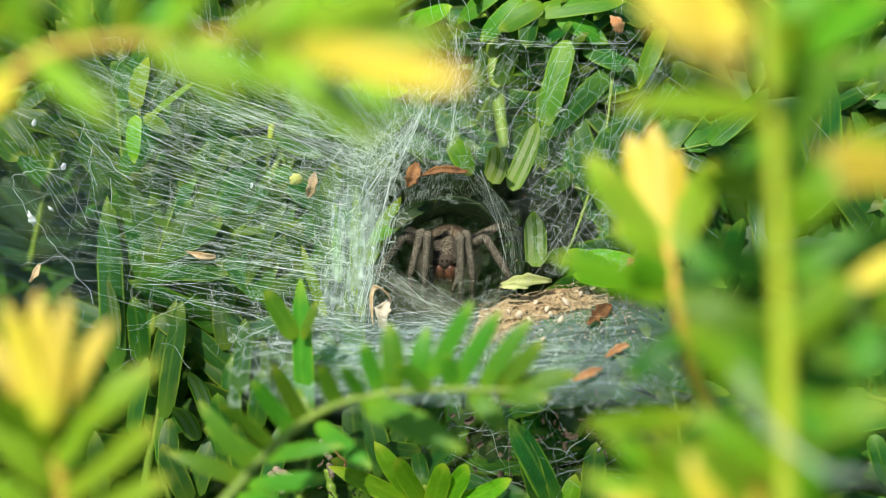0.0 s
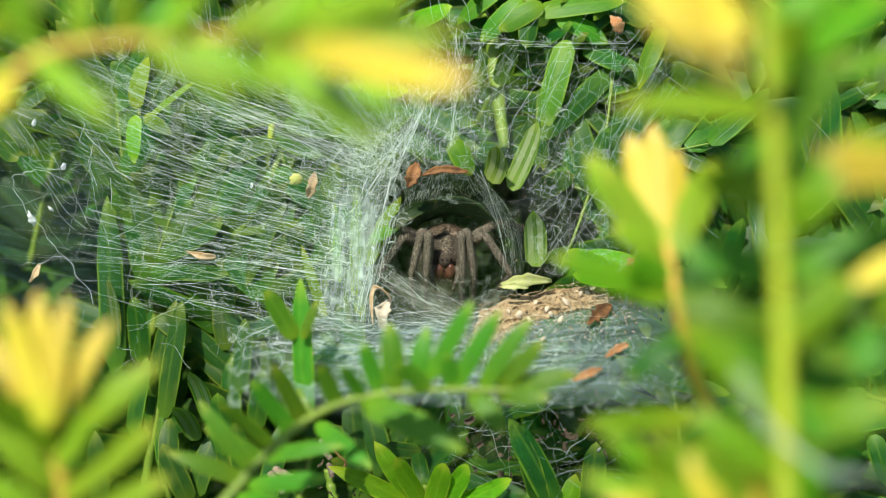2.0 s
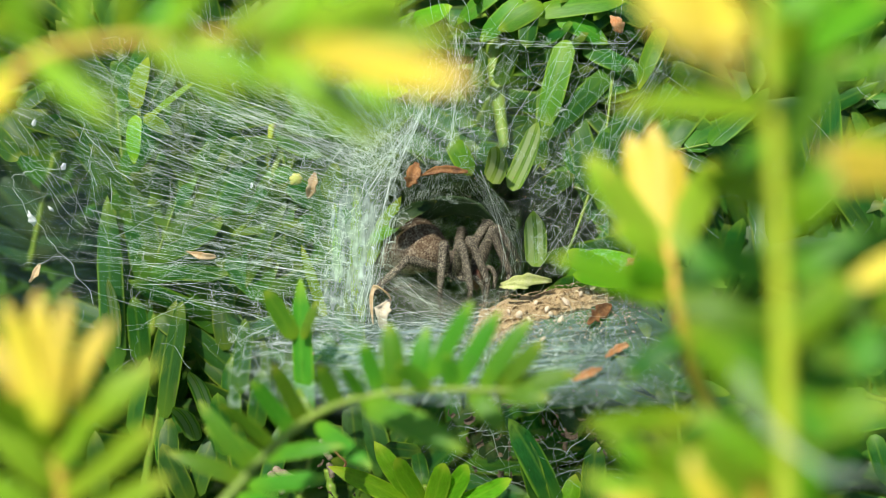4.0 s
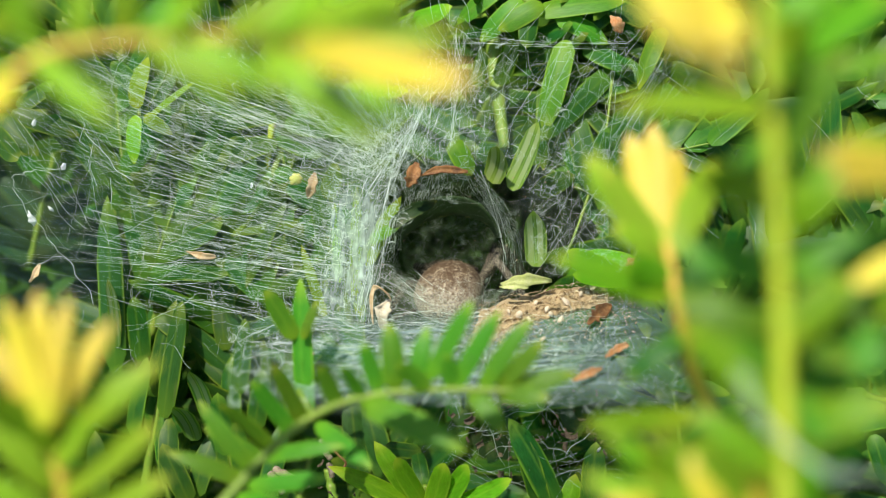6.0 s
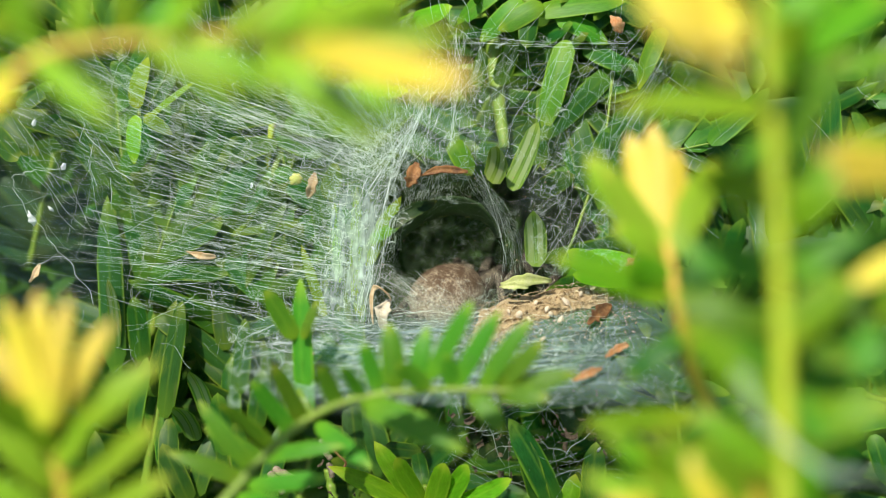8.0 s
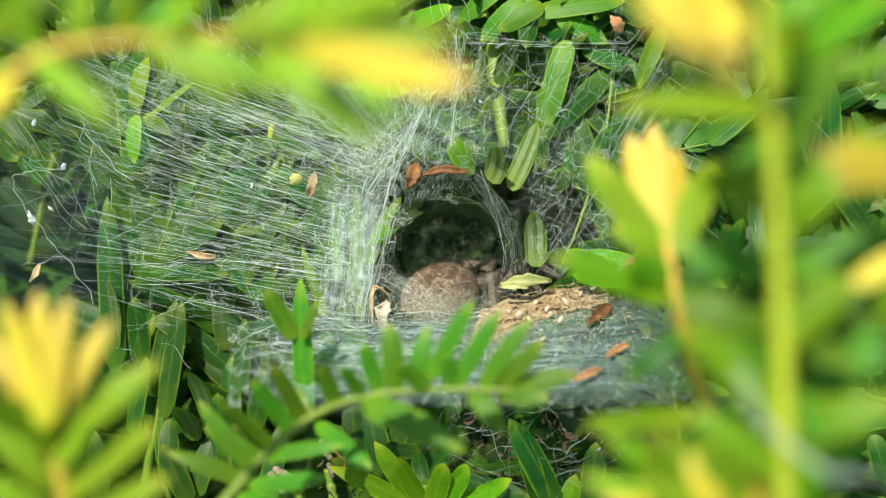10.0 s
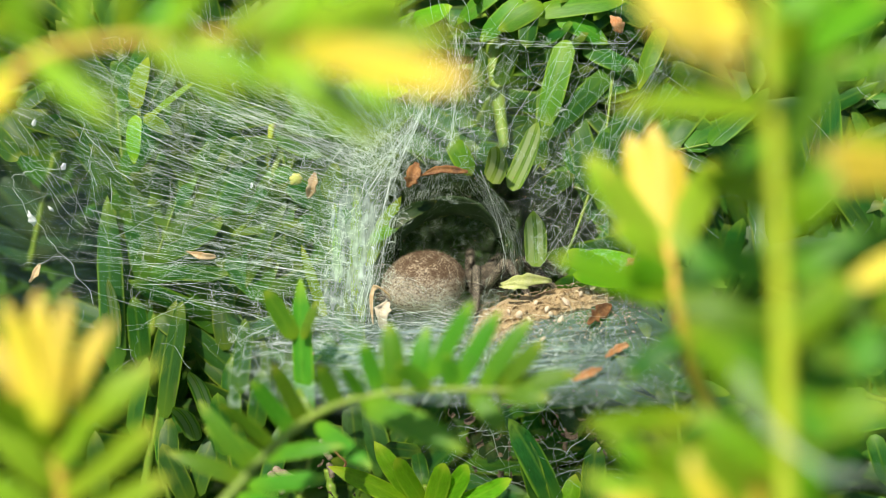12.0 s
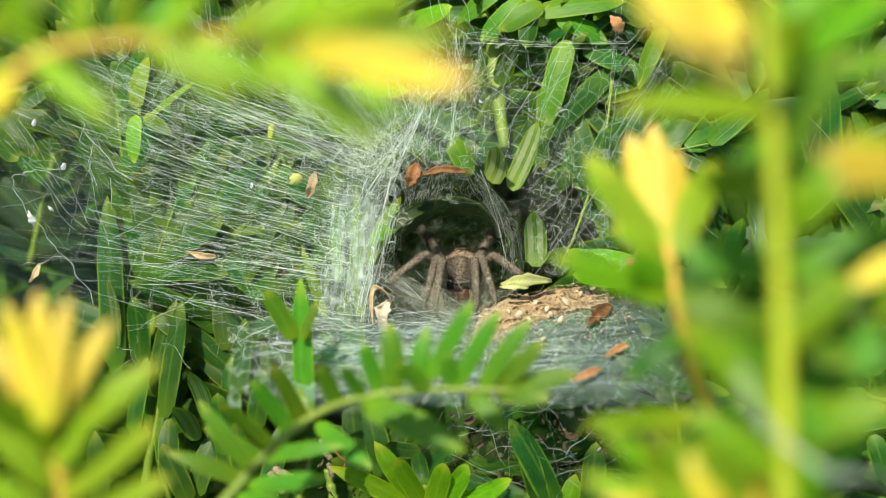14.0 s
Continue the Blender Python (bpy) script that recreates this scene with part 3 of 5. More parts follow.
sprig_by_hand([(880, -60, -5), (930, 0, -4), (985, 30, -4)],
              [(950, 22, -4, 1104, -10, -2, 2.6, "fresh"), (960, 8, -3, 884, 44, -2, 2.4, "fresh"), (925, 0, -4, 850, 60, -3, 2.4, "fresh"), (985, 30, -4, 1080, 60, -3, 2.4, "fresh"), (900, -30, -4, 800, 20, -3, 2.5, "fresh"), (940, 10, -4, 930, 90, -3, 2.2, B)],
              r=0.5, label="green yew sprig at the top of the web")

# ---- sprigs in front of the web ----
FRONT = "yew shoots in front of the web"
sprig_by_hand([(385, 900, 32), (470, 806, 30), (560, 733, 28), (660, 700, 27), (780, 690, 28), (915, 692, 29)],
              [(760, 672, 28, 828, 536, 31, 1.6), (806, 684, 28, 868, 564, 31, 1.6), (852, 690, 28, 916, 572, 31, 1.6), (880, 692, 28, 952, 606, 31, 1.6), (900, 694, 28, 990, 650, 31, 1.7),
               (640, 712, 27, 808, 778, 33, 2.5), (700, 690, 27, 690, 588, 29, 2.0), (738, 688, 27, 738, 600, 29, 1.7), (672, 694, 27, 640, 604, 28, 1.5), (600, 722, 27, 560, 640, 29, 1.6), (640, 705, 27, 606, 640, 29, 1.4),
               (835, 692, 28, 882, 748, 31, 1.8), (880, 694, 28, 960, 700, 31, 1.7), (760, 690, 28, 700, 640, 29, 1.6), (800, 690, 28, 790, 622, 29, 1.5)],
              r=0.42, bark="dark", kind="fresh", label="green yew shoot lying across the front of the web", group=FRONT, lift=9)
sprig_by_hand([(556, 740, 22), (540, 712, 22), (528, 690, 21)],
              [(542, 745, 18, 522, 494, 20, 2.2), (522, 600, 19, 468, 512, 20, 1.9), (535, 600, 20, 556, 536, 21, 1.0), (486, 796, 29, 386, 706, 32, 1.6), (466, 812, 29, 580, 772, 33, 1.5),
               (430, 850, 30, 312, 800, 33, 1.6), (440, 862, 30, 570, 846, 34, 1.6), (560, 750, 28, 650, 822, 33, 1.6), (520, 768, 28, 440, 668, 31, 1.6), (470, 818, 29, 372, 762, 32, 1.6), (420, 880, 30, 520, 905, 34, 1.6),
               (540, 752, 27, 478, 640, 30, 1.5), (450, 834, 30, 350, 730, 33, 1.6)],
              r=0.4, bark="dark", kind="fresh", label="green yew side shoot rising through the silk", group=FRONT)
sprig_by_hand([(125, 960, 52), (108, 850, 54), (92, 730, 55), (80, 660, 56)],
              [(80, 760, 57, 12, 528, 58, 1.6, "gold"), (84, 750, 57, 48, 520, 58, 1.6, "gold"), (88, 750, 57, 88, 532, 58, 1.6, "gold"), (92, 752, 56, 162, 566, 57, 1.6, "gold"), (74, 740, 56, -40, 590, 57, 1.6, "gold"),
               (95, 800, 54, 222, 640, 57, 2.1, "lime"), (84, 790, 54, -40, 680, 58, 2.3, "lime"), (112, 880, 54, 258, 752, 57, 1.9, "lime"), (100, 870, 54, -30, 760, 58, 1.9, "lime"), (120, 930, 53, 280, 846, 56, 1.9, "lime"), (110, 940, 53, -30, 850, 57, 1.9, "lime"),
               (98, 820, 55, 180, 720, 57, 1.8, "lime"), (90, 800, 55, 30, 700, 57, 1.8)],
              r=0.55, bark="orange", label="golden-tipped yew shoot standing in front of the web", group=FRONT, lift=8)
sprig_by_hand([(-70, 215, 70), (15, 140, 70), (90, 92, 70), (230, 70, 70), (420, 66, 70), (560, 90, 70)],
              [(530, 92, 74, 814, 134, 80, 1.7, "gold"), (520, 80, 74, 806, 100, 80, 1.5, "gold"), (560, 100, 74, 760, 150, 80, 1.0, "gold"), (450, 55, 70, 730, 4, 72, 1.8, "lime"), (560, 62, 72, 796, 44, 75, 1.8, "lime"), (540, 40, 72, 770, -34, 75, 1.8, "lime"), (470, 96, 70, 655, 226, 74, 1.8, "lime"), (400, 64, 70, 560, -50, 72, 1.8, "lime"), (290, 66, 70, 390, -70, 72, 1.7, "lime"),
               (215, 66, 70, 232, -90, 72, 1.4, "lime"), (140, 76, 70, 128, -80, 72, 1.4, "lime"), (60, 100, 70, 12, -60, 72, 1.4, "lime"), (330, 72, 70, 480, 140, 72, 1.2, "lime"),
               (20, 136, 70, -30, 215, 72, 1.4, "gold"), (260, 80, 70, 410, 156, 72, 1.3, "lime")],
              r=0.42, bark="orange", label="blurred bronze-stemmed yew shoot hanging over the web", group=FRONT, more=4, reach=3, lift=4)
sprig_by_hand([(-70, 200, 69), (0, 150, 69)],
              [(60, 100, 70, 170, 196, 73, 1.5, "lime"), (560, 80, 70, 700, -20, 72, 1.7, "lime"), (450, 60, 70, 620, -40, 72, 1.8, "lime"), (600, 96, 70, 690, 190, 73, 1.3, "lime"), (-20, 60, 70, 60, -40, 72, 2.2)],
              r=0.5, bark="orange", label="young needles under the bronze-stemmed yew shoot", group=FRONT, lift=4)
sprig_by_hand([(1392, 960, 64), (1386, 640, 65), (1372, 320, 66), (1350, -60, 67)],
              [(1366, 196, 61, 1116, 152, 65, 1.9, "lime"), (1364, 110, 61, 1590, -10, 64, 2.5), (1370, 150, 61, 1580, 66, 65, 1.9), (1374, 290, 61, 1478, 86, 64, 1.9, "fresh"), (1376, 340, 61, 1560, 262, 64, 2.0),
               (1380, 490, 61, 1226, 430, 63, 2.2, "fresh"), (1384, 570, 61, 1236, 520, 63, 2.2, "fresh"), (1384, 480, 60, 1590, 392, 64, 2.6, "fresh"), (1386, 600, 60, 1590, 470, 64, 2.7, "fresh"), (1388, 690, 60, 1590, 580, 64, 2.7, "fresh"),
               (1380, 410, 61, 1480, 330, 64, 1.8), (1390, 640, 60, 1520, 742, 63, 2.5, "fresh"), (1386, 650, 60, 1284, 540, 63, 2.0, "fresh"), (1360, 60, 62, 1470, -40, 64, 2.0), (1366, 240, 62, 1290, 330, 64, 1.5, "fresh")],
              r=0.66, bark="green", label="tall green yew shoot standing in front of the web", group=FRONT, more=4, reach=6.0, lift=10)
sprig_by_hand([(1400, 1000, 58), (1395, 900, 58), (1390, 760, 59)],
              [(1388, 745, 60, 1192, 566, 64, 1.9, "lime"), (1390, 770, 60, 1545, 700, 64, 2.4), (1390, 700, 60, 1480, 790, 62, 2.3, "fresh"), (1390, 560, 60, 1500, 660, 62, 2.2, "fresh"), (1384, 660, 60, 1300, 600, 62, 2.0, "fresh")],
              r=0.6, bark="green", label="low needles of the tall green yew shoot", group=FRONT, more=6, reach=6, lift=12)
sprig_by_hand([(1350, 860, 26), (1240, 690, 38), (1203, 560, 44), (1180, 430, 44)],
              [(1170, 445, 44, 1112, 246, 40, 2.1, "gold"), (1174, 450, 44, 1152, 228, 40, 2.3, "gold"), (1180, 450, 44, 1198, 236, 40, 2.1, "gold"), (1188, 450, 44, 1276, 262, 42, 2.4, "lime"), (1192, 440, 44, 1252, 280, 41, 2.0, "lime"), (1172, 446, 44, 1036, 282, 42, 2.4, "lime"), (1168, 452, 44, 1064, 300, 43, 2.0, "lime"), (1184, 530, 44, 985, 452, 46, 1.8),
               (1196, 520, 43, 1300, 450, 45, 2.0, B), (1225, 738, 43, 1030, 746, 46, 1.6), (1206, 600, 43, 1126, 640, 45, 1.8, B), (1176, 455, 44, 1100, 400, 46, 1.7, "lime")],
              r=0.6, bark="orange", label="golden-tipped yew shoot beside the funnel web", group=FRONT, more=3, reach=5, lift=10)
sprig_by_hand([(1400, -80, 84), (1300, -40, 84), (1210, -30, 84)],
              [(1170, -30, 84, 1296, 118, 87, 2.3, "gold"), (1240, -40, 84, 1314, 96, 86, 1.9, "gold"), (1140, -30, 84, 1236, 66, 86, 2.0, "gold"), (1215, -40, 85, 1262, 110, 87, 2.0, "gold")],
              r=0.5, bark="orange", label="pale golden yew tip near the lens", group=FRONT)
sprig_by_hand([(1680, 330, 64), (1620, 310, 64)],
              [(1640, 300, 64, 1476, 266, 68, 1.8, "gold"), (1640, 300, 64, 1496, 306, 67, 1.5, "gold"), (1640, 290, 64, 1520, 226, 66, 1.6, "lime"), (1640, 440, 62, 1516, 490, 63, 1.5, "gold"), (1650, 480, 62, 1556, 570, 63, 1.8)],
              r=0.5, bark="orange", label="yellow yew tip beside the tall shoot", group=FRONT, lift=12)
sprig_by_hand([(1250, 1010, 62), (1270, 930, 62), (1290, 870, 62)],
              [(1270, 930, 62, 1060, 850, 65, 1.5, "lime"), (1260, 920, 62, 1112, 772, 65, 1.8), (1280, 930, 62, 1200, 790, 65, 1.8), (1290, 920, 62, 1330, 770, 65, 1.9, "lime"), (1300, 930, 62, 1460, 800, 65, 1.8, "lime"),
               (1260, 950, 62, 1090, 886, 66, 1.8, "gold"), (1330, 940, 62, 1370, 850, 66, 1.5, "gold"), (1300, 950, 63, 1262, 840, 67, 2.2, "gold"), (1400, 960, 63, 1440, 810, 67, 1.6), (1200, 950, 63, 1150, 800, 67, 1.6), (1290, 960, 63, 1156, 850, 66, 1.5, "lime"), (1280, 950, 63, 1240, 772, 66, 1.5, "lime"), (1300, 950, 63, 1296, 790, 66, 1.6, "lime"),
               (1320, 950, 63, 1400, 800, 66, 1.6, "lime"), (1310, 950, 63, 1352, 836, 67, 1.6, "gold"), (1240, 960, 63, 1180, 826, 66, 1.5, "lime")],
              r=0.6, bark="orange", label="yellow-green yew tip low in front of the web", group=FRONT, lift=8)

# broad needles that show plainly through the silk
def near_patch(n, xs, ys, ws, lean, kinds, label, seed):
    r = random.Random(seed)
    for i in range(n):
        p0 = C(r.uniform(*xs), r.uniform(*ys), r.uniform(*ws))
        a = r.gauss(lean, 0.5 if lean < 1.5 else 0.22)
        p2 = p0 + (RIGHT * math.cos(a) + UP * math.sin(a) + OUT * r.uniform(-0.1, 0.25)).normalized() * r.uniform(7, 12) * 0.001
        if off_funnel(p0) and off_funnel(p2):
            sprig([p0, p0.lerp(p2, 0.5) - UP * 0.0006, p2], 9, r.uniform(10, 14), r.uniform(2.3, 2.9), OUT + UP * r.uniform(0.2, 0.9) + RIGHT * r.uniform(-.4, .4),
                  r=0.2, bark="dark", kinds=kinds, spread=46, label=label, group="yew sprigs at the web", keep=off_funnel)


near_patch(18, (940, 1180), (80, 400), (-9, -4.5), -1.2, ("mature", "mature"), "broad green yew sprig behind the side net", 3)
near_patch(10, (550, 860), (60, 260), (-8, -4.5), -1.4, ("mature", "mature"), "fresh green yew sprig behind the silk tangle", 4)
near_patch(22, (190, 560), (250, 560), (-8.5, -4), 1.5, ("mature", "mature"), "broad green yew sprig under the silk sheet", 5)
near_patch(9, (300, 600), (70, 260), (-10, -6), -1.2, ("mature", "mature"), "green yew sprig under the upper silk", 16)
near_patch(7, (430, 700), (660, 860), (-10, -6), 1.5, ("mature", "mature"), "green yew sprig low under the web", 7)
near_patch(9, (1240, 1568), (40, 520), (-8, -3), 1.0, ("mature", "mature"), "green yew sprig behind the tall shoot", 8)

# ---- the web ----
web_rng = np.random.default_rng(11)
web = tagged(new("spider_web"), "white funnel web of fine silk spread over yew sprigs", "spider web")
web.location = C(800, 560, 0)


def threads(name, lines, radius, label=""):
    """Fine silk lines, each a three-sided bar, joined."""
    vs, fs = [], []
    for pts, r in zip(lines, itertools.cycle(radius)):
        o, n = len(vs), len(pts)
        d = (pts[-1] - pts[0]).normalized()
        a = d.orthogonal().normalized()
        b = d.cross(a)
        ring = [(a * math.cos(q) + b * math.sin(q)) * r * 0.001 for q in (0.3, 2.4, 4.5)]
        vs += [p + k - web.location for p in pts for k in ring]
        fs += [(o + 3 * i + j, o + 3 * i + (j + 1) % 3, o + 3 * i + 3 + (j + 1) % 3, o + 3 * i + 3 + j) for i in range(n - 1) for j in range(3)]
    me = bpy.data.meshes.new(name)
    me.from_pydata(vs, [], fs)
    me.materials.append(thread_mat)
    return tagged(part(name, me, thread_mat, web, label), kind="stuff")


def strand(p, q, n=5, jitter=0.15, sag=0.0):
    """One silk line from p to q, not quite straight; jitter and sag in mm."""
    pts = [p.lerp(q, i / n) for i in range(n + 1)]
    for i in range(1, n):
        s = i / n
        pts[i] = pts[i] + Vector(web_rng.normal(0, jitter, 3)) * 0.001 - Vector((0, 0, sag * 4 * s * (1 - s) * 0.001))
    return curve(pts, n * 2)


def U(a, b):
    return float(web_rng.uniform(a, b))


def G(m, s):
    return float(web_rng.normal(m, s))




def floor_w(y):
    """The web's floor is near level: it comes towards the open side as it runs down the chart."""
    return 1.0 + 0.115 * max(0.0, y - 520)


RADII = (0.006, 0.009, 0.005, 0.012, 0.006, 0.005, 0.018)

def left_sheet(u, v):
    y1 = 300 + 280 * v
    x = -70 + u * 760
    y = y1 - (1 - u) * (300 - 235 * v) + 40 * u * (1 - u) * (1 - v) + 18 * noise.noise(Vector((u * 5, v * 5, 0)))
    return C(x, y, 3.5 - 5 * v + 9 * (1 - u) ** 2 + 1.6 * noise.noise(Vector((u * 3, v * 4, 3))))


# the sheet that fans out to one side of the funnel
lines = []
for i in range(400):
    v = U(-0.06, 1.0) if i % 4 else U(0.0, 0.5)
    u0 = U(0.22, 0.8) if i % 6 else U(0, 0.3)
    u1 = min(U(0.88, 0.98), u0 + (U(0.12, 0.45) if i % 3 else U(0.4, 1.0)))
    drift = G(0, 0.2) if i % 4 else G(0, 0.6)
    lift = OUT * G(0, 0.8) * 0.001
    lines.append(strand(left_sheet(u0, v) + lift, left_sheet(u1, v + drift * (u1 - u0)) + lift, 3, 0.03, U(0, 0.25)))
for i in range(90):
    x, y = U(60, 640), U(210, 620)
    a, ln = G(0.5, 0.9), U(30, 130)
    lines.append(strand(C(x, y, G(1, 1.5)), C(x + ln * math.cos(a), y + ln * 0.6 * math.sin(a), G(1, 1.5)), 4, 0.12))
threads("sheet_threads", lines, (0.004, 0.007, 0.004, 0.009, 0.005, 0.0045, 0.004, 0.017))

# the tangle that rises over the funnel
lines = []
for i in range(130):
    x1, y1 = G(712, 38), U(230, 345)
    a = G(-1.9, 0.75)
    ln = U(60, 230)
    lines.append(strand(C(x1, y1, G(1, 1.5)), C(x1 + ln * math.cos(a), y1 + ln * math.sin(a), G(1, 2.5)), 6, 0.4))
for i in range(130):
    x, y = G(700, 110), U(110, 330)
    a, ln = U(0, 6.28), U(15, 90)
    lines.append(strand(C(x, y, G(1, 2)), C(x + ln * math.cos(a), y + ln * math.sin(a), G(1, 2)), 4, 0.2))
for i in range(10):
    x = U(640, 760)
    lines.append(strand(C(x, U(180, 300), G(1, 1)), C(U(600, 690), U(420, 560), G(1, 1)), 6, 0.3))
for i in range(110):
    x0 = U(330, 640)
    lines.append(strand(C(x0, 60 + U(0, 150), G(2, 2)), C(U(640, 730), U(240, 330), G(0.5, 1)), 6, 0.3))
for i in range(120):
    x0 = U(220, 820)
    lines.append(strand(C(x0, U(-20, 60), G(2, 2)), C(x0 + G(60, 60), U(70, 200), G(0.5, 1)), 5, 0.3))
threads("tangle_threads", lines, (0.005, 0.008, 0.004, 0.013, 0.006))

# heavier ropes of silk
lines = []
for k in range(12):
    lines.append(strand(C(745 + G(0, 5), 200 + G(0, 10), 2), C(655 + G(0, 14), 335 + G(0, 16), 2), 6, 0.2))
for k in range(5):
    lines.append(strand(C(800 + U(-15, 40), 68 + G(0, 5), 2), C(1112, 76 + G(0, 5), 2), 6, 0.06, 0.2))
for k in range(22):
    lines.append(strand(C(690 + G(0, 36), 185 + G(0, 22), 2.5), C(640 + G(0, 28), 335 + G(0, 22), 2.5), 6, 0.22))
for k in range(9):
    lines.append(strand(C(1160 + U(-10, 40), 120 + G(0, 15), 1), C(1085 + G(0, 18), 280 + G(0, 14), 1), 6, 0.1))
for k in range(2):
    lines.append(strand(C(852 + G(0, 3), 305 + G(0, 5), 2.5), C(888 + U(-8, 36), 470 + G(0, 8), 2.5), 6, 0.15, -0.9))
for k in range(10):
    a = U(0, 1)
    lines.append(strand(C(702 + G(0, 6), 350 + G(0, 14), 2.5), C(652 + G(0, 9), 560 + G(0, 12), 3), 7, 0.2, -0.2))
for k in range(12):
    lines.append(strand(C(822 + G(0, 8), 60 + G(0, 8), 2), C(800 + G(0, 10), 240 + G(0, 10), 1), 7, 0.2))
rope_lines = []
for k in range(7):
    rope_lines.append(strand(C(748 + G(0, 3), 196 + G(0, 5), 2.6), C(648 + G(0, 8), 345 + G(0, 6), 2.6), 6, 0.10))
    rope_lines.append(strand(C(742 + G(0, 3), 206 + G(0, 5), 2.8), C(690 + G(0, 4), 330 + G(0, 8), 2.8), 5, 0.08) + strand(C(688, 330, 2.8), C(642 + G(0, 7), 560 + G(0, 10), 3), 6, 0.12))
for k in range(10):
    x = U(590, 705)
    lines.append(strand(C(x, U(270, 330), G(1.5, 0.8)), C(620 + (x - 640) * 0.7 + G(0, 12), U(480, 620), G(1.5, 0.8)), 6, 0.16))
hood_lines = []
for k in range(12):
    a = U(0, 1) ** 1.5
    hood_lines.append(curve([C(826 + 22 * a + G(0, 4), 302 + G(0, 5), 2.6), C(872 + 24 * a + G(0, 4), 372 + G(0, 8), 2.4), C(894 + 30 * a + G(0, 3), 430 + G(0, 8), 2.2), C(888 + 40 * a + G(0, 3), 486 + G(0, 8), 2.2)], 9))
threads("silk_ropes", lines, (0.006, 0.012, 0.005, 0.009))
threads("thick_ropes", rope_lines, (0.010, 0.016, 0.007))
threads("hood_silk", hood_lines, (0.003, 0.004, 0.0025, 0.006))

# the net on the other side
lines = []
for i in range(150):
    x, y = U(830, 1230), U(60, 470)
    a, ln = (G(2.1, 0.3) if i % 3 else G(0.5, 0.5)), U(50, 240)
    if x - 0.5 * abs(ln * math.cos(a)) < 905 and y + ln * 0.5 > 330:
        continue
    lines.append(strand(C(x - ln * .5 * math.cos(a), y - ln * .5 * math.sin(a), G(1, 2)), C(x + ln * .5 * math.cos(a), y + ln * .5 * math.sin(a), G(1, 2)), 4, 0.06))
for i in range(40):
    x, y = U(945, 1120), U(330, 480)
    a, ln = U(0, 3.14), U(25, 90)
    lines.append(strand(C(x, y, G(0, 1)), C(x + ln * math.cos(a), y + ln * math.sin(a), G(0, 1)), 4, 0.08))
for i in range(60):
    x, y = U(0, 180), U(60, 320)
    lines.append(strand(C(x, y, 2), C(x + G(90, 60), y + G(90, 60), 2), 4, 0.2))
for i in range(70):
    x, y = U(1150, 1568), U(20, 480)
    lines.append(strand(C(x, y, G(-2, 2)), C(x + G(0, 60), y + G(40, 60), G(-2, 2)), 4, 0.2))
threads("net_threads", lines, (0.004, 0.007, 0.0035, 0.010))

# the apron below the mouth, the mouth's own threads and those low down
lines = []
for i in range(110):
    s = U(0, 1)
    y = 565 + 120 * s
    x0, x1 = U(420, 760), U(700, 1220)
    ya, yb = y - 20 + G(0, 12), y - 8 + G(0, 16)
    lines.append(strand(C(x0, ya, floor_w(ya)), C(x0 + (x1 - x0) * U(0.3, 1), yb + G(0, 14), floor_w(yb)), 6, 0.45, 0.3))
for i in range(24):
    x0 = U(655, 760)
    lines.append(strand(C(x0, U(470, 590), 2), C(x0 + U(30, 170), U(540, 600), 1), 5, 0.25, 0.4))
for i in range(14):
    lines.append(strand(C(U(668, 700), U(470, 500), 2), C(U(790, 850), U(530, 580), 2), 6, 0.12, 0.5))
for i in range(10):
    lines.append(strand(C(U(810, 840), U(545, 565), 3), C(U(1000, 1080), U(500, 540), 2), 6, 0.12, 0.2))
for i in range(90):
    x, y = U(780, 1110), U(690, 860)
    a, ln = U(0, 3.14), U(30, 150)
    lines.append(strand(C(x, y, G(-3, 3)), C(x + ln * math.cos(a), y + ln * 0.6 * math.sin(a), G(-3, 3)), 4, 0.25))
for i in range(60):
    x, y = U(200, 520), U(430, 610)
    a, ln = G(0.1, 0.9), U(30, 150)
    lines.append(strand(C(x, y, G(1, 2)), C(x + ln * math.cos(a), y + ln * 0.6 * math.sin(a), G(1, 2)), 4, 0.2))
threads("apron_threads", lines, RADII)

# threads inside the funnel
lines = []
for i in range(130):
    a, b = U(0, 6.28), U(0.15, 0.7)
    w0, w1 = U(-28, -2), U(-28, -2)
    lines.append(strand(C(806 + 105 * math.cos(a), 450 - 105 * math.sin(a), w0), C(806 + 105 * math.cos(a + b), 450 - 105 * math.sin(a + b), w1), 4, 0.3))
threads("funnel_threads", lines, (0.004, 0.006))

# a slack strand close to the lens
lines = [curve([C(1300 + k, 650, 76), C(1332 + k, 730, 77), C(1390 + k, 792, 77), C(1470, 830 + k, 77), C(1540, 842, 75), C(1620, 870, 70)], 16) for k in (0, 9, 18)]
threads("slack_strand", lines, (0.04,))


# dust and tiny grains held by the silk
speck_v, speck_f = [], []
for i in range(420):
    p = C(G(720, 260), G(400, 150), G(1.5, 1.5)) if i % 3 else C(U(880, 1120), U(280, 480), G(1.5, 1))
    r = U(0.02, 0.055) if i % 7 else U(0.06, 0.11)
    o = len(speck_v)
    speck_v += [p - web.location + Vector(q) * r * 0.001 for q in ((1.3, 0, 0), (-1, 0.2, 0), (0, 1, 0.3), (0, -1, 0), (0.2, 0, 1.1), (0, 0.1, -1))]
    speck_f += [(o + a, o + b, o + c) for a, b, c in ((0, 2, 4), (2, 1, 4), (1, 3, 4), (3, 0, 4), (2, 0, 5), (1, 2, 5), (3, 1, 5), (0, 3, 5))]
speck_mesh = bpy.data.meshes.new("specks")
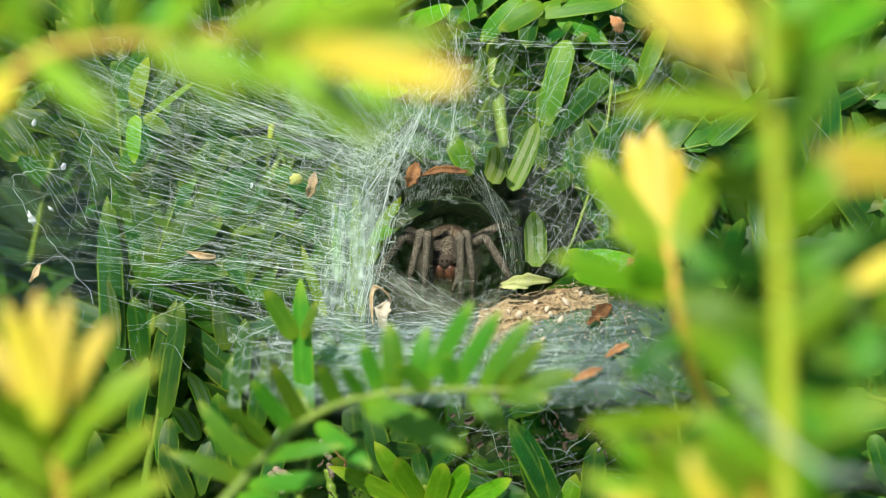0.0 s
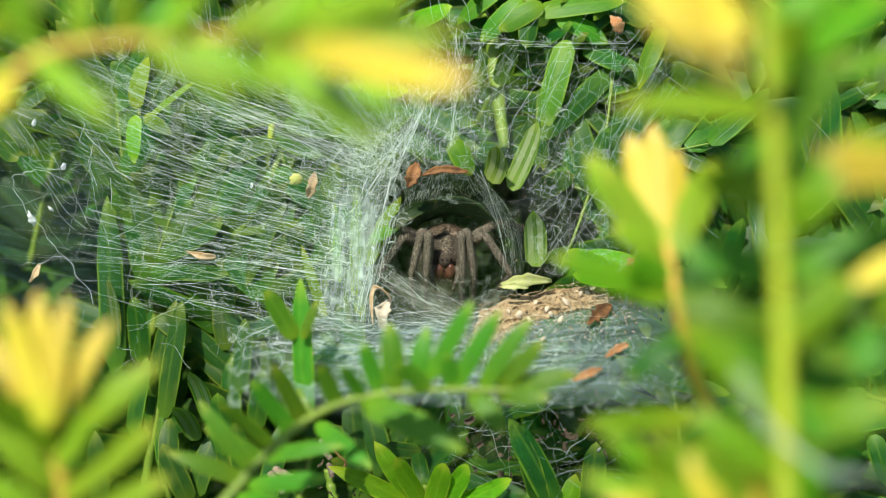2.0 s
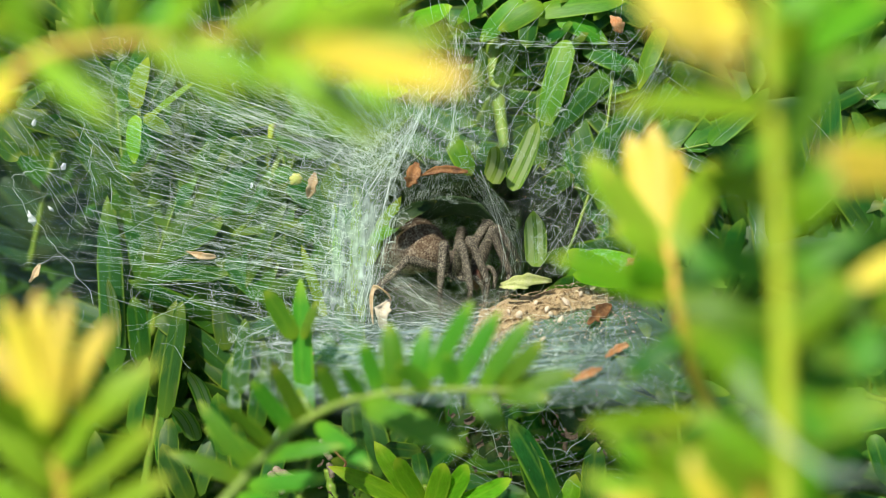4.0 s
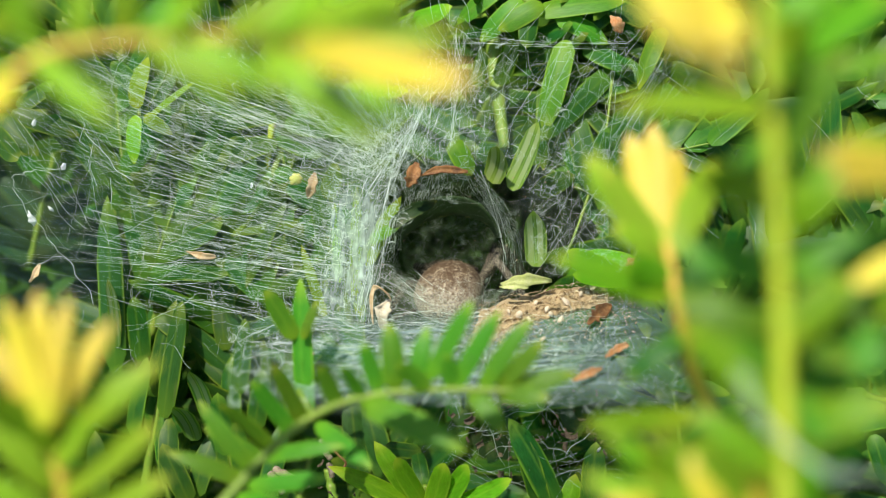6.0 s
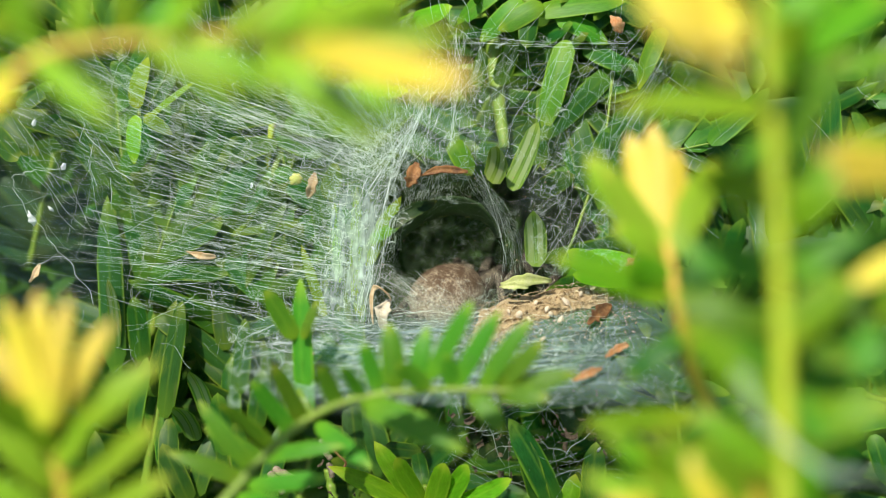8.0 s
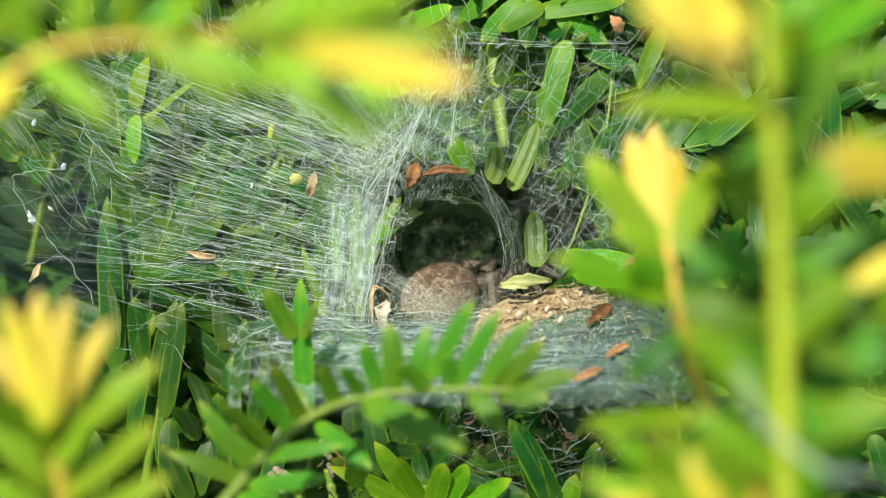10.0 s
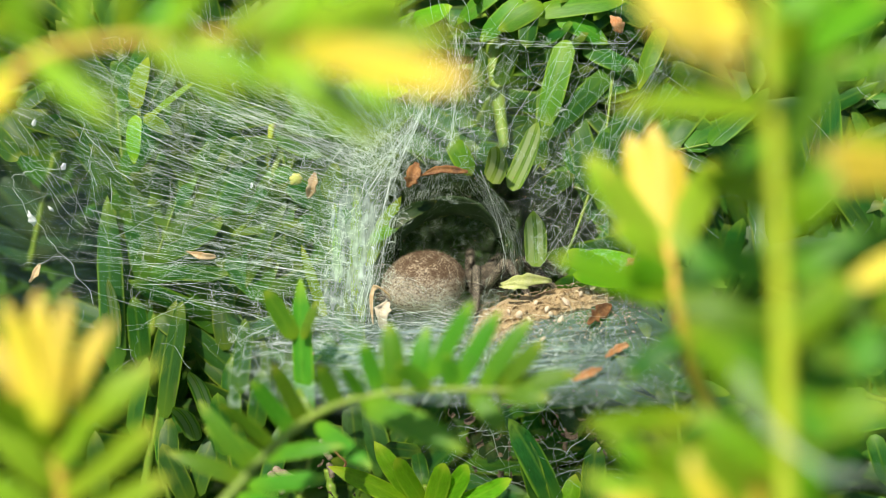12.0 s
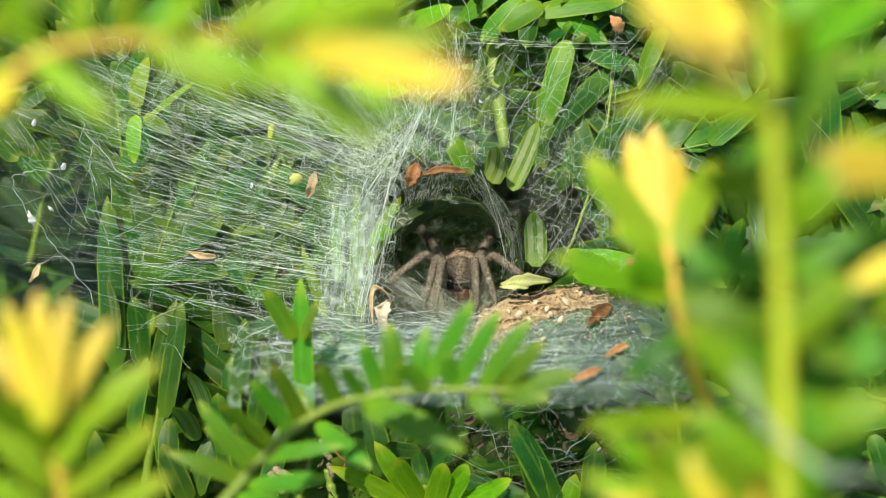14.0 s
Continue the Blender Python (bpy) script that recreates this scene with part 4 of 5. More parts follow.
speck_mesh.from_pydata(speck_v, [], speck_f)
speck_mesh.materials.append(husk_mat)
tagged(part("specks", speck_mesh, husk_mat, web, "pale dust grains on the silk"), kind="stuff")


def web_sheet(name, f, nu, nv, material, label=""):
    me = grid(name, lambda u, v: f(u, v) - web.location, nu, nv, material)
    return part(name, me, material, web, label)


def apron_sheet(u, v):
    x = 400 + u * 850
    y = 546 + 185 * v + 26 * math.sin(u * 3.1) * (1 - v) - 40 * u * (1 - v) - 10 * u + 12 * noise.noise(Vector((u * 6, v * 4, 1)))
    return C(x, y, floor_w(y) - 0.5 + 1.2 * noise.noise(Vector((u * 4, v * 4, 8))))


def upper_sheet(u, v):
    x = 520 + 420 * u
    y = 140 + 165 * v + 20 * noise.noise(Vector((u * 4, v * 4, 5)))
    return C(x, y, -1.5 + 1.6 * noise.noise(Vector((u * 3, v * 3, 2))))


def side_sheet(u, v):
    x = 575 + 110 * u - 20 * v
    y = 300 + 290 * v
    return C(x, y, 0.5 + 2.2 * u + 0.8 * noise.noise(Vector((u * 3, v * 4, 4))))


web_sheet("silk_sheet", left_sheet, 48, 36, sheet_mat, "thin bluish-white sheet of silk")
def shade_sheet(u, v):
    """Loose silk in front of the dark gap beside the web."""
    return C(-80 + 300 * u, 250 + 60 * u + 330 * v, 7 - 3 * u + 1.5 * noise.noise(Vector((u * 3, v * 3, 21))))


web_sheet("loose_sheet", shade_sheet, 20, 20, silk_sheet_material("silk_loose", 0.0, 0.09, 6.0, 40.0, (0.40, 0.66, 0.80)), "thin bluish film of silk")
web_sheet("silk_apron", apron_sheet, 48, 20, apron_mat, "grey silk apron below the mouth")
web_sheet("silk_veil", upper_sheet, 30, 20, silk_sheet_material("silk_tangle_film", 0.02, 0.40, 22.0, 10.0, (0.62, 0.82, 0.74), holes=(22.0, 9.0)))
def mouth_veil(u, v):
    x = 648 + 262 * u
    y = 492 + 36 * math.sin(math.pi * u) * (1 - v) + 88 * v + 5 * noise.noise(Vector((u * 6, v * 4, 2)))
    return C(x, y, 3.5 + 1.5 * v + 0.6 * noise.noise(Vector((u * 5, v * 4, 6))))


def mouth_band(u, v):
    x = 655 + 190 * u
    y = 474 + 88 * u + (22 + 16 * u) * (v - 0.5) * 2 + 10 * math.sin(3 * u)
    return C(x, y, 4.6)


veil_mat = silk_sheet_material("silk_veil_thin", 0.02, 0.42, 5.0, 12.0, (0.46, 0.50, 0.42), holes=(16.0, 6.0))
band_mat = silk_sheet_material("silk_band", 0.08, 0.62, 3.0, 14.0, (0.52, 0.55, 0.46), hem=0.3)
def inner_curtain(u, v):
    """Old silk hung across the funnel, well inside."""
    a = 2 * math.pi * u
    return C(806 + 96 * v * math.cos(a), 446 - 84 * v * math.sin(a), -13 - 6 * (1 - v) + 1.5 * noise.noise(Vector((u * 6, v * 3, 1))))


web_sheet("inner_silk", inner_curtain, 40, 10, silk_sheet_material("silk_inner", 0.02, 0.60, 24.0, 5.0, (0.38, 0.52, 0.32), hem=0.02, holes=(18.0, 5.0)))
web_sheet("mouth_veil", mouth_veil, 30, 12, veil_mat)
web_sheet("mouth_band", mouth_band, 24, 6, band_mat)
def net_sheet(u, v):
    x = 870 + 290 * u
    y = 190 + 300 * v + 14 * noise.noise(Vector((u * 4, v * 4, 11)))
    return C(x, y, 3.6 + 1.2 * noise.noise(Vector((u * 3, v * 3, 12))))


web_sheet("silk_net", net_sheet, 24, 24, silk_sheet_material("silk_net_thin", 0.0, 0.10, 14.0, 14.0, holes=(12.0, 12.0)))
web_sheet("silk_collar", side_sheet, 16, 30, collar_mat)


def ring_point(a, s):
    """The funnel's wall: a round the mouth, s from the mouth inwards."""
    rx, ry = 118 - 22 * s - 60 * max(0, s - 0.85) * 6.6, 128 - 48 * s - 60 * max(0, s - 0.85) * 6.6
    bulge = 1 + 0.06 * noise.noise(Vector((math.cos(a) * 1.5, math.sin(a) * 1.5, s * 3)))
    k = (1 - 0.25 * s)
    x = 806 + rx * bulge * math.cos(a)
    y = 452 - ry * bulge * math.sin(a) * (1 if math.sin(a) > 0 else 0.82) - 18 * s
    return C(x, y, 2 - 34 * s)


# funnel wall, with the dimness inside painted into its silk
web_sheet("funnel_tube", lambda u, v: ring_point(u * 2 * math.pi, 0.10 + 0.90 * v), 60, 26, tube_mat, "silk wall of the funnel, its dimness put into the colour")

# felt of old silk over the mouth, drawn inwards; its dark colour paints the shade
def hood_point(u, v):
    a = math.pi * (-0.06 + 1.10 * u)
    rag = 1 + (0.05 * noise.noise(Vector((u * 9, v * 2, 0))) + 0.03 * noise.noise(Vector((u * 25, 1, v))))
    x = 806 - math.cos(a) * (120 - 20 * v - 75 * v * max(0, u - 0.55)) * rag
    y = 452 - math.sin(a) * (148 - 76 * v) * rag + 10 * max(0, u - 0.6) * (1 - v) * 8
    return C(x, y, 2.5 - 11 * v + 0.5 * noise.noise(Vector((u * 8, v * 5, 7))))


web_sheet("funnel_hood", hood_point, 60, 14, hood_mat, "felted silk roof over the mouth, coloured dark for the shade there")
lines = []
for i in range(80):
    u = U(0, 0.86)
    lines.append(strand(hood_point(u, 0) + OUT * 0.0004, hood_point(min(1, max(0, u + G(0, 0.12))), U(0.5, 1)) + OUT * 0.0005, 4, 0.12))
for i in range(70):
    u = U(0, 0.8)
    lines.append(strand(hood_point(u, U(0, 1)) + OUT * 0.0008, hood_point(u + U(0.03, 0.09), U(0, 1)) + OUT * 0.0008, 4, 0.12))
threads("hood_threads", lines, (0.004, 0.006, 0.0035, 0.008))


def cobweb(name, n, x0, y0, x1, y1, deep, reach, radius, links=3):
    """A fine irregular net: each knot tied to a few of those next to it."""
    level = deep == "floor"
    at = np.stack([web_rng.uniform(x0, x1, n), web_rng.uniform(y0, y1, n)], 1)
    knots = [C(x + G(0, 3), y, floor_w(y) + G(0, 0.8) if level else U(*deep)) for x, y in at]
    ties = []
    for i in range(n):
        gap = np.hypot(at[:, 0] - at[i, 0], at[:, 1] - at[i, 1])
        for j in np.argsort(gap)[1:1 + links * 2]:
            if gap[j] < reach and U(0, 1) < 0.55:
                ties.append(strand(knots[i], knots[j], 2, 0.07))
    return threads(name, ties, radius)


FINE = (0.003, 0.0045, 0.0025, 0.006, 0.0035)
cobweb("collar_net", 620, 555, 265, 702, 590, (0.5, 3.2), 46, (0.005, 0.008, 0.004, 0.010))
cobweb("upper_net", 520, 530, 100, 850, 300, (-0.5, 3), 50, (0.004, 0.007, 0.0035, 0.010))
cobweb("side_net", 330, 940, 260, 1130, 490, (1, 3.6), 34, FINE)
cobweb("top_net", 420, 830, 50, 1140, 290, (0.5, 3), 48, FINE)
cobweb("rim_net", 150, 935, 190, 1010, 480, (2, 4), 40, FINE)
cobweb("far_net", 380, 225, 200, 570, 545, (1, 3.5), 46, (0.003, 0.005, 0.0035, 0.008))
cobweb("high_net", 420, 180, 60, 560, 240, (1, 3), 50, FINE)
cobweb("mouth_net", 170, 652, 490, 880, 590, (2.5, 5), 34, (0.0025, 0.004))
cobweb("apron_net", 700, 400, 575, 1000, 720, "floor", 46, (0.004, 0.007, 0.005, 0.010))
cobweb("apron_far_net", 300, 1000, 590, 1240, 740, "floor", 46, FINE)
cobweb("heap_net", 320, 850, 510, 1110, 640, "floor", 40, FINE)
cobweb("inner_net", 520, 690, 350, 920, 540, (-26, -12), 34, (0.004, 0.007, 0.009))
cobweb("hood_net", 110, 662, 305, 736, 400, (2.8, 3.8), 26, (0.003, 0.005))
cobweb("hood_top_net", 70, 736, 300, 830, 362, (2.8, 3.6), 26, (0.003, 0.004))

# ---- crumbs, husks and dead needles ----
def flake(name, label, category, pts, width, material, cup=0.3, face=None):
    """A curled thin scale along pts, cupped across; width in mm."""
    line = curve([C(*p) for p in pts], 10)
    d0 = (line[-1] - line[0]).normalized()
    f = (face or OUT)
    side = d0.cross(f).normalized()
    bm = bmesh.new()
    rows = []
    for i, p in enumerate(line):
        s = i / 10
        w = width * 0.0005 * (math.sin(math.pi * (0.03 + 0.90 * s ** 1.2)) ** 0.8) * (1 + 0.7 * noise.noise(p * 2600))
        rows.append([bm.verts.new(p - line[0] + side * w * q - f * cup * w * (1 - q * q) * 1.5 + f * 0.00018 * noise.noise(p * 1500 + Vector((q, 0, 0)))) for q in (-1, -0.5, 0, 0.5, 1)])
    for a, b in zip(rows, rows[1:]):
        for j in range(4):
            bm.faces.new((a[j], a[j + 1], b[j + 1], b[j]))
    ob = tagged(new(name, mesh_of(name, bm, material)), label, category)
    ob.location = line[0]
    m = ob.modifiers.new("thick", "SOLIDIFY")
    m.thickness, m.offset = 0.00012, 0
    return ob


flake("dead_needle", "brown dead needle lying over the funnel mouth", "dead needle", [(742, 312, 4), (780, 300, 5), (828, 304, 4)], 0.75, brown_mat, 0.5)
flake("dead_needle", "short reddish brown dead scale stuck in silk", "dead needle", [(722, 332, 4), (730, 312, 5), (738, 288, 4)], 1.5, brown_mat, 0.6)
def lip_leaf(u, v):
    """A leaf blade caught under the hood, bent along the hood's inner lip."""
    thin = math.sin(math.pi * (0.06 + 0.88 * u)) ** 0.6
    return hood_point(0.10 + 0.74 * u, 1.02 - 0.46 * v * thin) + OUT * 0.0007


leaf = tagged(new("yew_leaf_blade", grid("yew_leaf_blade", lambda u, v: lip_leaf(u, v) - hood_point(0.5, 1), 30, 5, lip_leaf_mat)), "dull green leaf blade arched under the hood", "leaf")
leaf.location = hood_point(0.5, 1)
thick = leaf.modifiers.new("thick", "SOLIDIFY")
thick.thickness, thick.offset = 0.00018, 0
bm = bmesh.new()
edge = [lip_leaf(0.04 + 0.92 * i / 24, 0) for i in range(25)]
tube(bm, [p - edge[0] + OUT * 0.0001 for p in edge], [0.00005 * (0.6 + 0.9 * abs(math.sin(i * 0.7))) for i in range(25)], 5)
tagged(new("dry_sliver", mesh_of("dry_sliver", bm, scrap_mat)), "pale dry edge of a leaf under the hood", "leaf scrap").location = edge[0]
flake("husk", "pale curled husk caught at the funnel's edge", "husk", [(690, 530, 4), (676, 552, 5), (680, 586, 4)], 1.6, pale_mat, 0.5)
flake("husk", "tan rim of a curled husk at the funnel's edge", "husk", [(660, 574, 5), (657, 530, 5), (664, 508, 5), (682, 516, 6), (692, 532, 5)], 0.55, husk_mat, 0.5)
flake("leaf_scrap", "yellow-green chewed leaf scrap at the mouth", "leaf scrap", [(886, 503, 4), (925, 495, 5), (976, 497, 3)], 1.15, scrap_mat, 0.3)
flake("leaf_scrap", "small torn green leaf scrap at the mouth", "leaf scrap", [(884, 508, 5), (905, 506, 6), (935, 508, 5)], 0.8, scrap_mat, 0.4)
flake("dead_scale", "orange dead scale high in the hedge", "dead scale", [(1080, 28, 2), (1092, 40, 3), (1100, 58, 2)], 1.2, orange_mat, 0.3)
flake("dead_scale", "orange crumb lying on the silk apron", "dead scale", [(1014, 674, 20), (1045, 660, 19), (1066, 652, 17.5)], 0.75, orange_mat, 0.4)
flake("dead_scale", "orange crumb lying on the silk apron", "dead scale", [(1072, 632, 15), (1092, 618, 13.5), (1112, 610, 12.5)], 0.8, orange_mat, 0.4)
flake("dead_scale", "rusty flake on the crumb heap", "dead scale", [(1040, 574, 8.5), (1058, 556, 6.8), (1082, 540, 4.5)], 1.3, brown_mat, 0.4)
flake("dead_scale", "small orange flake on the silk", "dead scale", [(525, 632, 5.6), (542, 627, 5.6), (556, 626, 5.2)], 0.9, orange_mat, 0.4)
flake("dead_scale", "small orange flake near the sprig", "dead scale", [(1108, 470, 3), (1116, 464, 3), (1124, 458, 3)], 0.7, orange_mat, 0.4)
flake("dead_needle", "pale dry needle hung in the silk sheet", "dead needle", [(330, 445, 3), (355, 453, 4), (382, 455, 3)], 0.7, husk_mat, 0.4)
flake("dead_needle", "tan dry scale hung in the silk", "dead needle", [(545, 352, 3), (552, 330, 4), (557, 306, 3)], 1.1, husk_mat, 0.5)
flake("dead_needle", "brown curled scrap in the shade", "dead needle", [(52, 500, -2), (62, 485, -1), (70, 468, -2)], 0.7, husk_mat, 0.5)

bud = tagged(new("yew_bud"), "small yellow-green scaly yew bud in the silk", "bud")
bud.location = C(525, 318, 3.5)
for k in range(7):
    bm = bmesh.new()
    ball(bm, (0, 0, 0), (0.0003, 0.00016, 0.0004), seg=8, rings=6)
    a = k * 0.9
    part("bud_scale", bm, bud_mat, bud, at=Matrix.Rotation(a, 4, OUT) @ Matrix.Translation(OUT * 0.0003 - UP * 0.00022 * (1 + k * 0.22)))


def chip_mesh(seed, material):
    r = random.Random(seed)
    bm = bmesh.new()
    bmesh.ops.create_icosphere(bm, subdivisions=1, radius=1.0)
    for v in bm.verts:
        v.co = Vector((v.co.x * r.uniform(0.7, 1.2), v.co.y * r.uniform(0.5, 0.9), v.co.z * r.uniform(0.4, 0.7)))
    return mesh_of("crumb", bm, material, seed % 2 == 0)


chips = [chip_mesh(i, chip_mats[i % 3]) for i in range(12)]
pale_chips = chips[2::3]
dull_chips = [c for i, c in enumerate(chips) if i % 3 != 2]
heap = tagged(new("crumb_heap"), "heap of tan wood crumbs and droppings at the mouth", "crumb heap")
heap.location = C(970, 570, 1)


def heap_spot(u, v):
    """The heap's top: u along it, v from back to front."""
    x = 852 + 228 * u - 25 * v * (1 - u)
    y = 548 - 44 * u - 10 * math.sin(math.pi * u) + (82 - 46 * u) * v + 7 * noise.noise(Vector((u * 8, v * 6, 0))) + 4 * noise.noise(Vector((u * 30, v * 9, 2)))
    rise = math.sin(math.pi * min(1, max(0, u))) ** 0.5 * math.sin(math.pi * (0.2 + 0.8 * v))
    return C(x, y, floor_w(y) - 0.2 + rise * (1.2 + 1.0 * noise.noise(Vector((u * 9, v * 6, 4))) + 0.7 * noise.noise(Vector((u * 31, v * 17, 4))) + 0.5 * noise.noise(Vector((u * 75, v * 34, 9)))))


def crumb(place, size, flat, meshes):
    ob = new("crumb", rng.choice(meshes))
    ob.parent = heap
    ob.matrix_basis = Matrix.Translation(place - heap.location) @ Euler([rng.uniform(0, 6.28) for _ in range(3)]).to_matrix().to_4x4() @ Matrix.Diagonal((size * .001, size * flat * .001, size * flat * .001, 1))


part("heap_base", grid("heap_base", lambda u, v: heap_spot(u, v) - OUT * (0.0003 + 0.0018 * (1 - min(1.0, 7 * min(u, 1 - u, 1.02 - v)))) - heap.location, 90, 36, chip_mats[1]), chip_mats[1], heap, "matted brown crumbs")
for i in range(280):
    crumb(heap_spot(rng.uniform(0, 1), rng.uniform(0, 1) ** 1.2), rng.uniform(0.05, 0.15), 0.9, chips if i % 3 == 0 else dull_chips)
for x, y, size in ((918, 558, 0.75), (975, 556, 0.62), (968, 548, 0.5), (1002, 536, 0.7), (1050, 508, 0.6), (992, 566, 0.5), (936, 566, 0.5), (900, 552, 0.4), (1028, 520, 0.45), (948, 536, 0.4), (884, 566, 0.35), (925, 590, 0.5), (960, 600, 0.45)):
    crumb(C(x, y, floor_w(y) + 1.4), size, 0.8, pale_chips)
for i in range(130):
    s = rng.random()
    x, y = 840 + 300 * s + rng.gauss(0, 12), 592 - 50 * s + abs(rng.gauss(0, 26))
    crumb(C(x, y, floor_w(y) + 0.1), rng.uniform(0.06, 0.24), 0.7, chips)

def grit_material():
    n = Nodes("heap_grit")
    rnd = n.node("NewGeometry").outputs["Random Per Island"]
    col = n.mix(n.ramp(rnd, 0.0, 0.6), (0.24, 0.17, 0.09), (0.50, 0.39, 0.23))
    col = n.mix(n.ramp(rnd, 0.78, 0.98), col, (0.74, 0.64, 0.46))
    return n.done(n.bsdf(col, 0.85, None, 0.2))


def grit(count):
    """Sand-fine crumbs over the heap and thinning out round it."""
    vs, fs = [], []
    for i in range(count):
        if i % 4:
            p = heap_spot(rng.uniform(-0.03, 1.0), min(1.25, max(-0.1, rng.gauss(0.5, 0.4)))) + OUT * rng.uniform(-0.0001, 0.0003)
        else:
            u = rng.random()
            x, y = 780 + 350 * u, 590 - 60 * u * u + rng.gauss(0, 22)
            p = C(x, y, floor_w(y) + rng.uniform(-0.3, 0.5))
        r = rng.uniform(0.03, 0.09)
        o = len(vs)
        turn = Euler([rng.uniform(0, 6.28) for _ in range(3)]).to_matrix()
        vs += [p - heap.location + turn @ Vector(q) * r * 0.001 for q in ((1.4, 0, 0), (-1, 0.2, 0), (0, 1, 0.3), (0, -0.8, 0), (0.2, 0, 0.8), (0, 0.1, -0.8))]
        fs += [(o + a, o + b, o + c) for a, b, c in ((0, 2, 4), (2, 1, 4), (1, 3, 4), (3, 0, 4), (2, 0, 5), (1, 2, 5), (3, 1, 5), (0, 3, 5))]
    me = bpy.data.meshes.new("grit")
    me.from_pydata(vs, [], fs)
    mat = grit_material()
    me.materials.append(mat)
    tagged(part("grit", me, mat, heap, "sand-fine tan crumbs"), kind="stuff")


grit(3600)

litter_mat = plain_material("litter_brown", (0.20, 0.15, 0.10), (0.10, 0.07, 0.045), 1500.0, 0.9, (0.40, 0.34, 0.26), 0.2, 1.0)


def scrap_mesh(seed):
    """A torn, curled bit of bark or bud scale."""
    r = random.Random(seed)
    bm = bmesh.new()
    bmesh.ops.create_grid(bm, x_segments=4, y_segments=3, size=1.0)
    for v in bm.verts:
        v.co = Vector((v.co.x * r.uniform(0.6, 1.2), v.co.y * r.uniform(0.35, 0.8), 0.5 * v.co.y ** 2 - 0.4 * v.co.x ** 2 + r.uniform(-0.2, 0.2)))
    bmesh.ops.solidify(bm, geom=bm.faces[:], thickness=0.16)
    return mesh_of("crumb", bm, litter_mat, False)


scraps = [scrap_mesh(k) for k in range(8)]
litter = tagged(new("litter"), "brown leaf crumbs caught in threads low in the hedge", "litter")
litter.location = C(900, 780, -4)
for i in range(70):
    ob = new("crumb", rng.choice(scraps))
    ob.parent = litter
    s = rng.uniform(0.10, 0.42)
    p = C(rng.uniform(790, 1110), rng.gauss(775, 40), rng.uniform(-6, -1)) if i < 50 else C(rng.uniform(470, 640), rng.uniform(800, 880), rng.uniform(-6, -2))
    ob.matrix_basis = Matrix.Translation(p - litter.location) @ Euler([rng.uniform(0, 6.28) for _ in range(3)]).to_matrix().to_4x4() @ Matrix.Diagonal((s * .0012, s * .0006, s * .0006, 1))

for x, y, size in ((1010, 772, 0.9), (1000, 790, 0.6), (1045, 764, 0.7), (1092, 768, 0.7), (850, 786, 0.6), (832, 742, 0.8), (884, 806, 0.45), (886, 838, 0.6), (800, 736, 0.4), (840, 830, 0.5), (1070, 800, 0.4), (990, 758, 0.35)):
    ob = new("crumb", rng.choice(scraps))
    ob.parent = litter
    ob.matrix_basis = Matrix.Translation(C(x, y, -1.5) - litter.location) @ Euler([rng.uniform(0, 6.28) for _ in range(3)]).to_matrix().to_4x4() @ Matrix.Diagonal((size * .001, size * .0008, size * .0008, 1))


def dead_twig(label, pts, r, material):
    """A knobbly bit of dry twig; r in mm."""
    line = curve([C(*p) for p in pts], 12)
    bm = bmesh.new()
    tube(bm, [p - line[0] + noise.noise_vector(p * 2500) * r * 0.0003 for p in line], [r * 0.001 * (0.85 + 0.5 * abs(noise.noise(p * 3100))) for p in line], 8)
    tagged(new("dead_twig", mesh_of("dead_twig", bm, material)), label, "dead twig").location = line[0]


dry_mat = plain_material("dry_twig", (0.30, 0.25, 0.18), (0.17, 0.13, 0.09), 1700.0, 0.85, (0.46, 0.40, 0.31), 0.2, 1.0)
dead_twig("grey-brown bit of dry twig low in the hedge", [(567, 778, -3), (574, 796, -2.6), (584, 812, -3)], 0.36, dry_mat)
dead_twig("short grey-brown bit of dry twig on a stalk", [(581, 822, -3), (586, 834, -2.8), (588, 844, -3)], 0.36, dry_mat)
dead_twig("green stalk under a dry twig end", [(578, 830, -4), (586, 860, -4), (592, 900, -4)], 0.5, stem_mats["dark"])
dead_twig("dry twig bit with a frayed end low in the hedge", [(478, 838, -3), (492, 854, -2.6), (500, 872, -3)], 0.42, dry_mat)
dead_twig("dry twig bit with a knob low in the hedge", [(486, 832, -4), (504, 840, -3.6), (520, 850, -4)], 0.5, dry_mat)
dead_twig("thin rust-brown forked twig low in the hedge", [(588, 794, -4), (604, 810, -3.6), (612, 820, -3.8), (600, 840, -4)], 0.16, brown_mat)

# white tufts of old silk on a beaded strand
for x, y, s in ((56, 388, 1.0), (112, 295, 0.55), (60, 218, 0.5), (445, 328, 0.4), (851, 180, 0.3), (1060, 796, 0.35), (660, 440, 0.3), (90, 370, 0.4)):
    bm = bmesh.new()
    ball(bm, (0, 0, 0), (s * 0.0005, s * 0.0003, s * 0.0009), lambda q, u: q * (0.8 + 0.8 * noise.noise(u * 1.7 + Vector((x, y, 0)))), 18, 12)
    tuft = tagged(new("silk_tuft", mesh_of("silk_tuft", bm, fluff_mat)), "white tuft of old silk in the web", "silk tuft")
    tuft.matrix_world = Matrix.Translation(C(x, y, 2)) @ Matrix.Rotation(rng.uniform(-1, 1), 4, "Y")
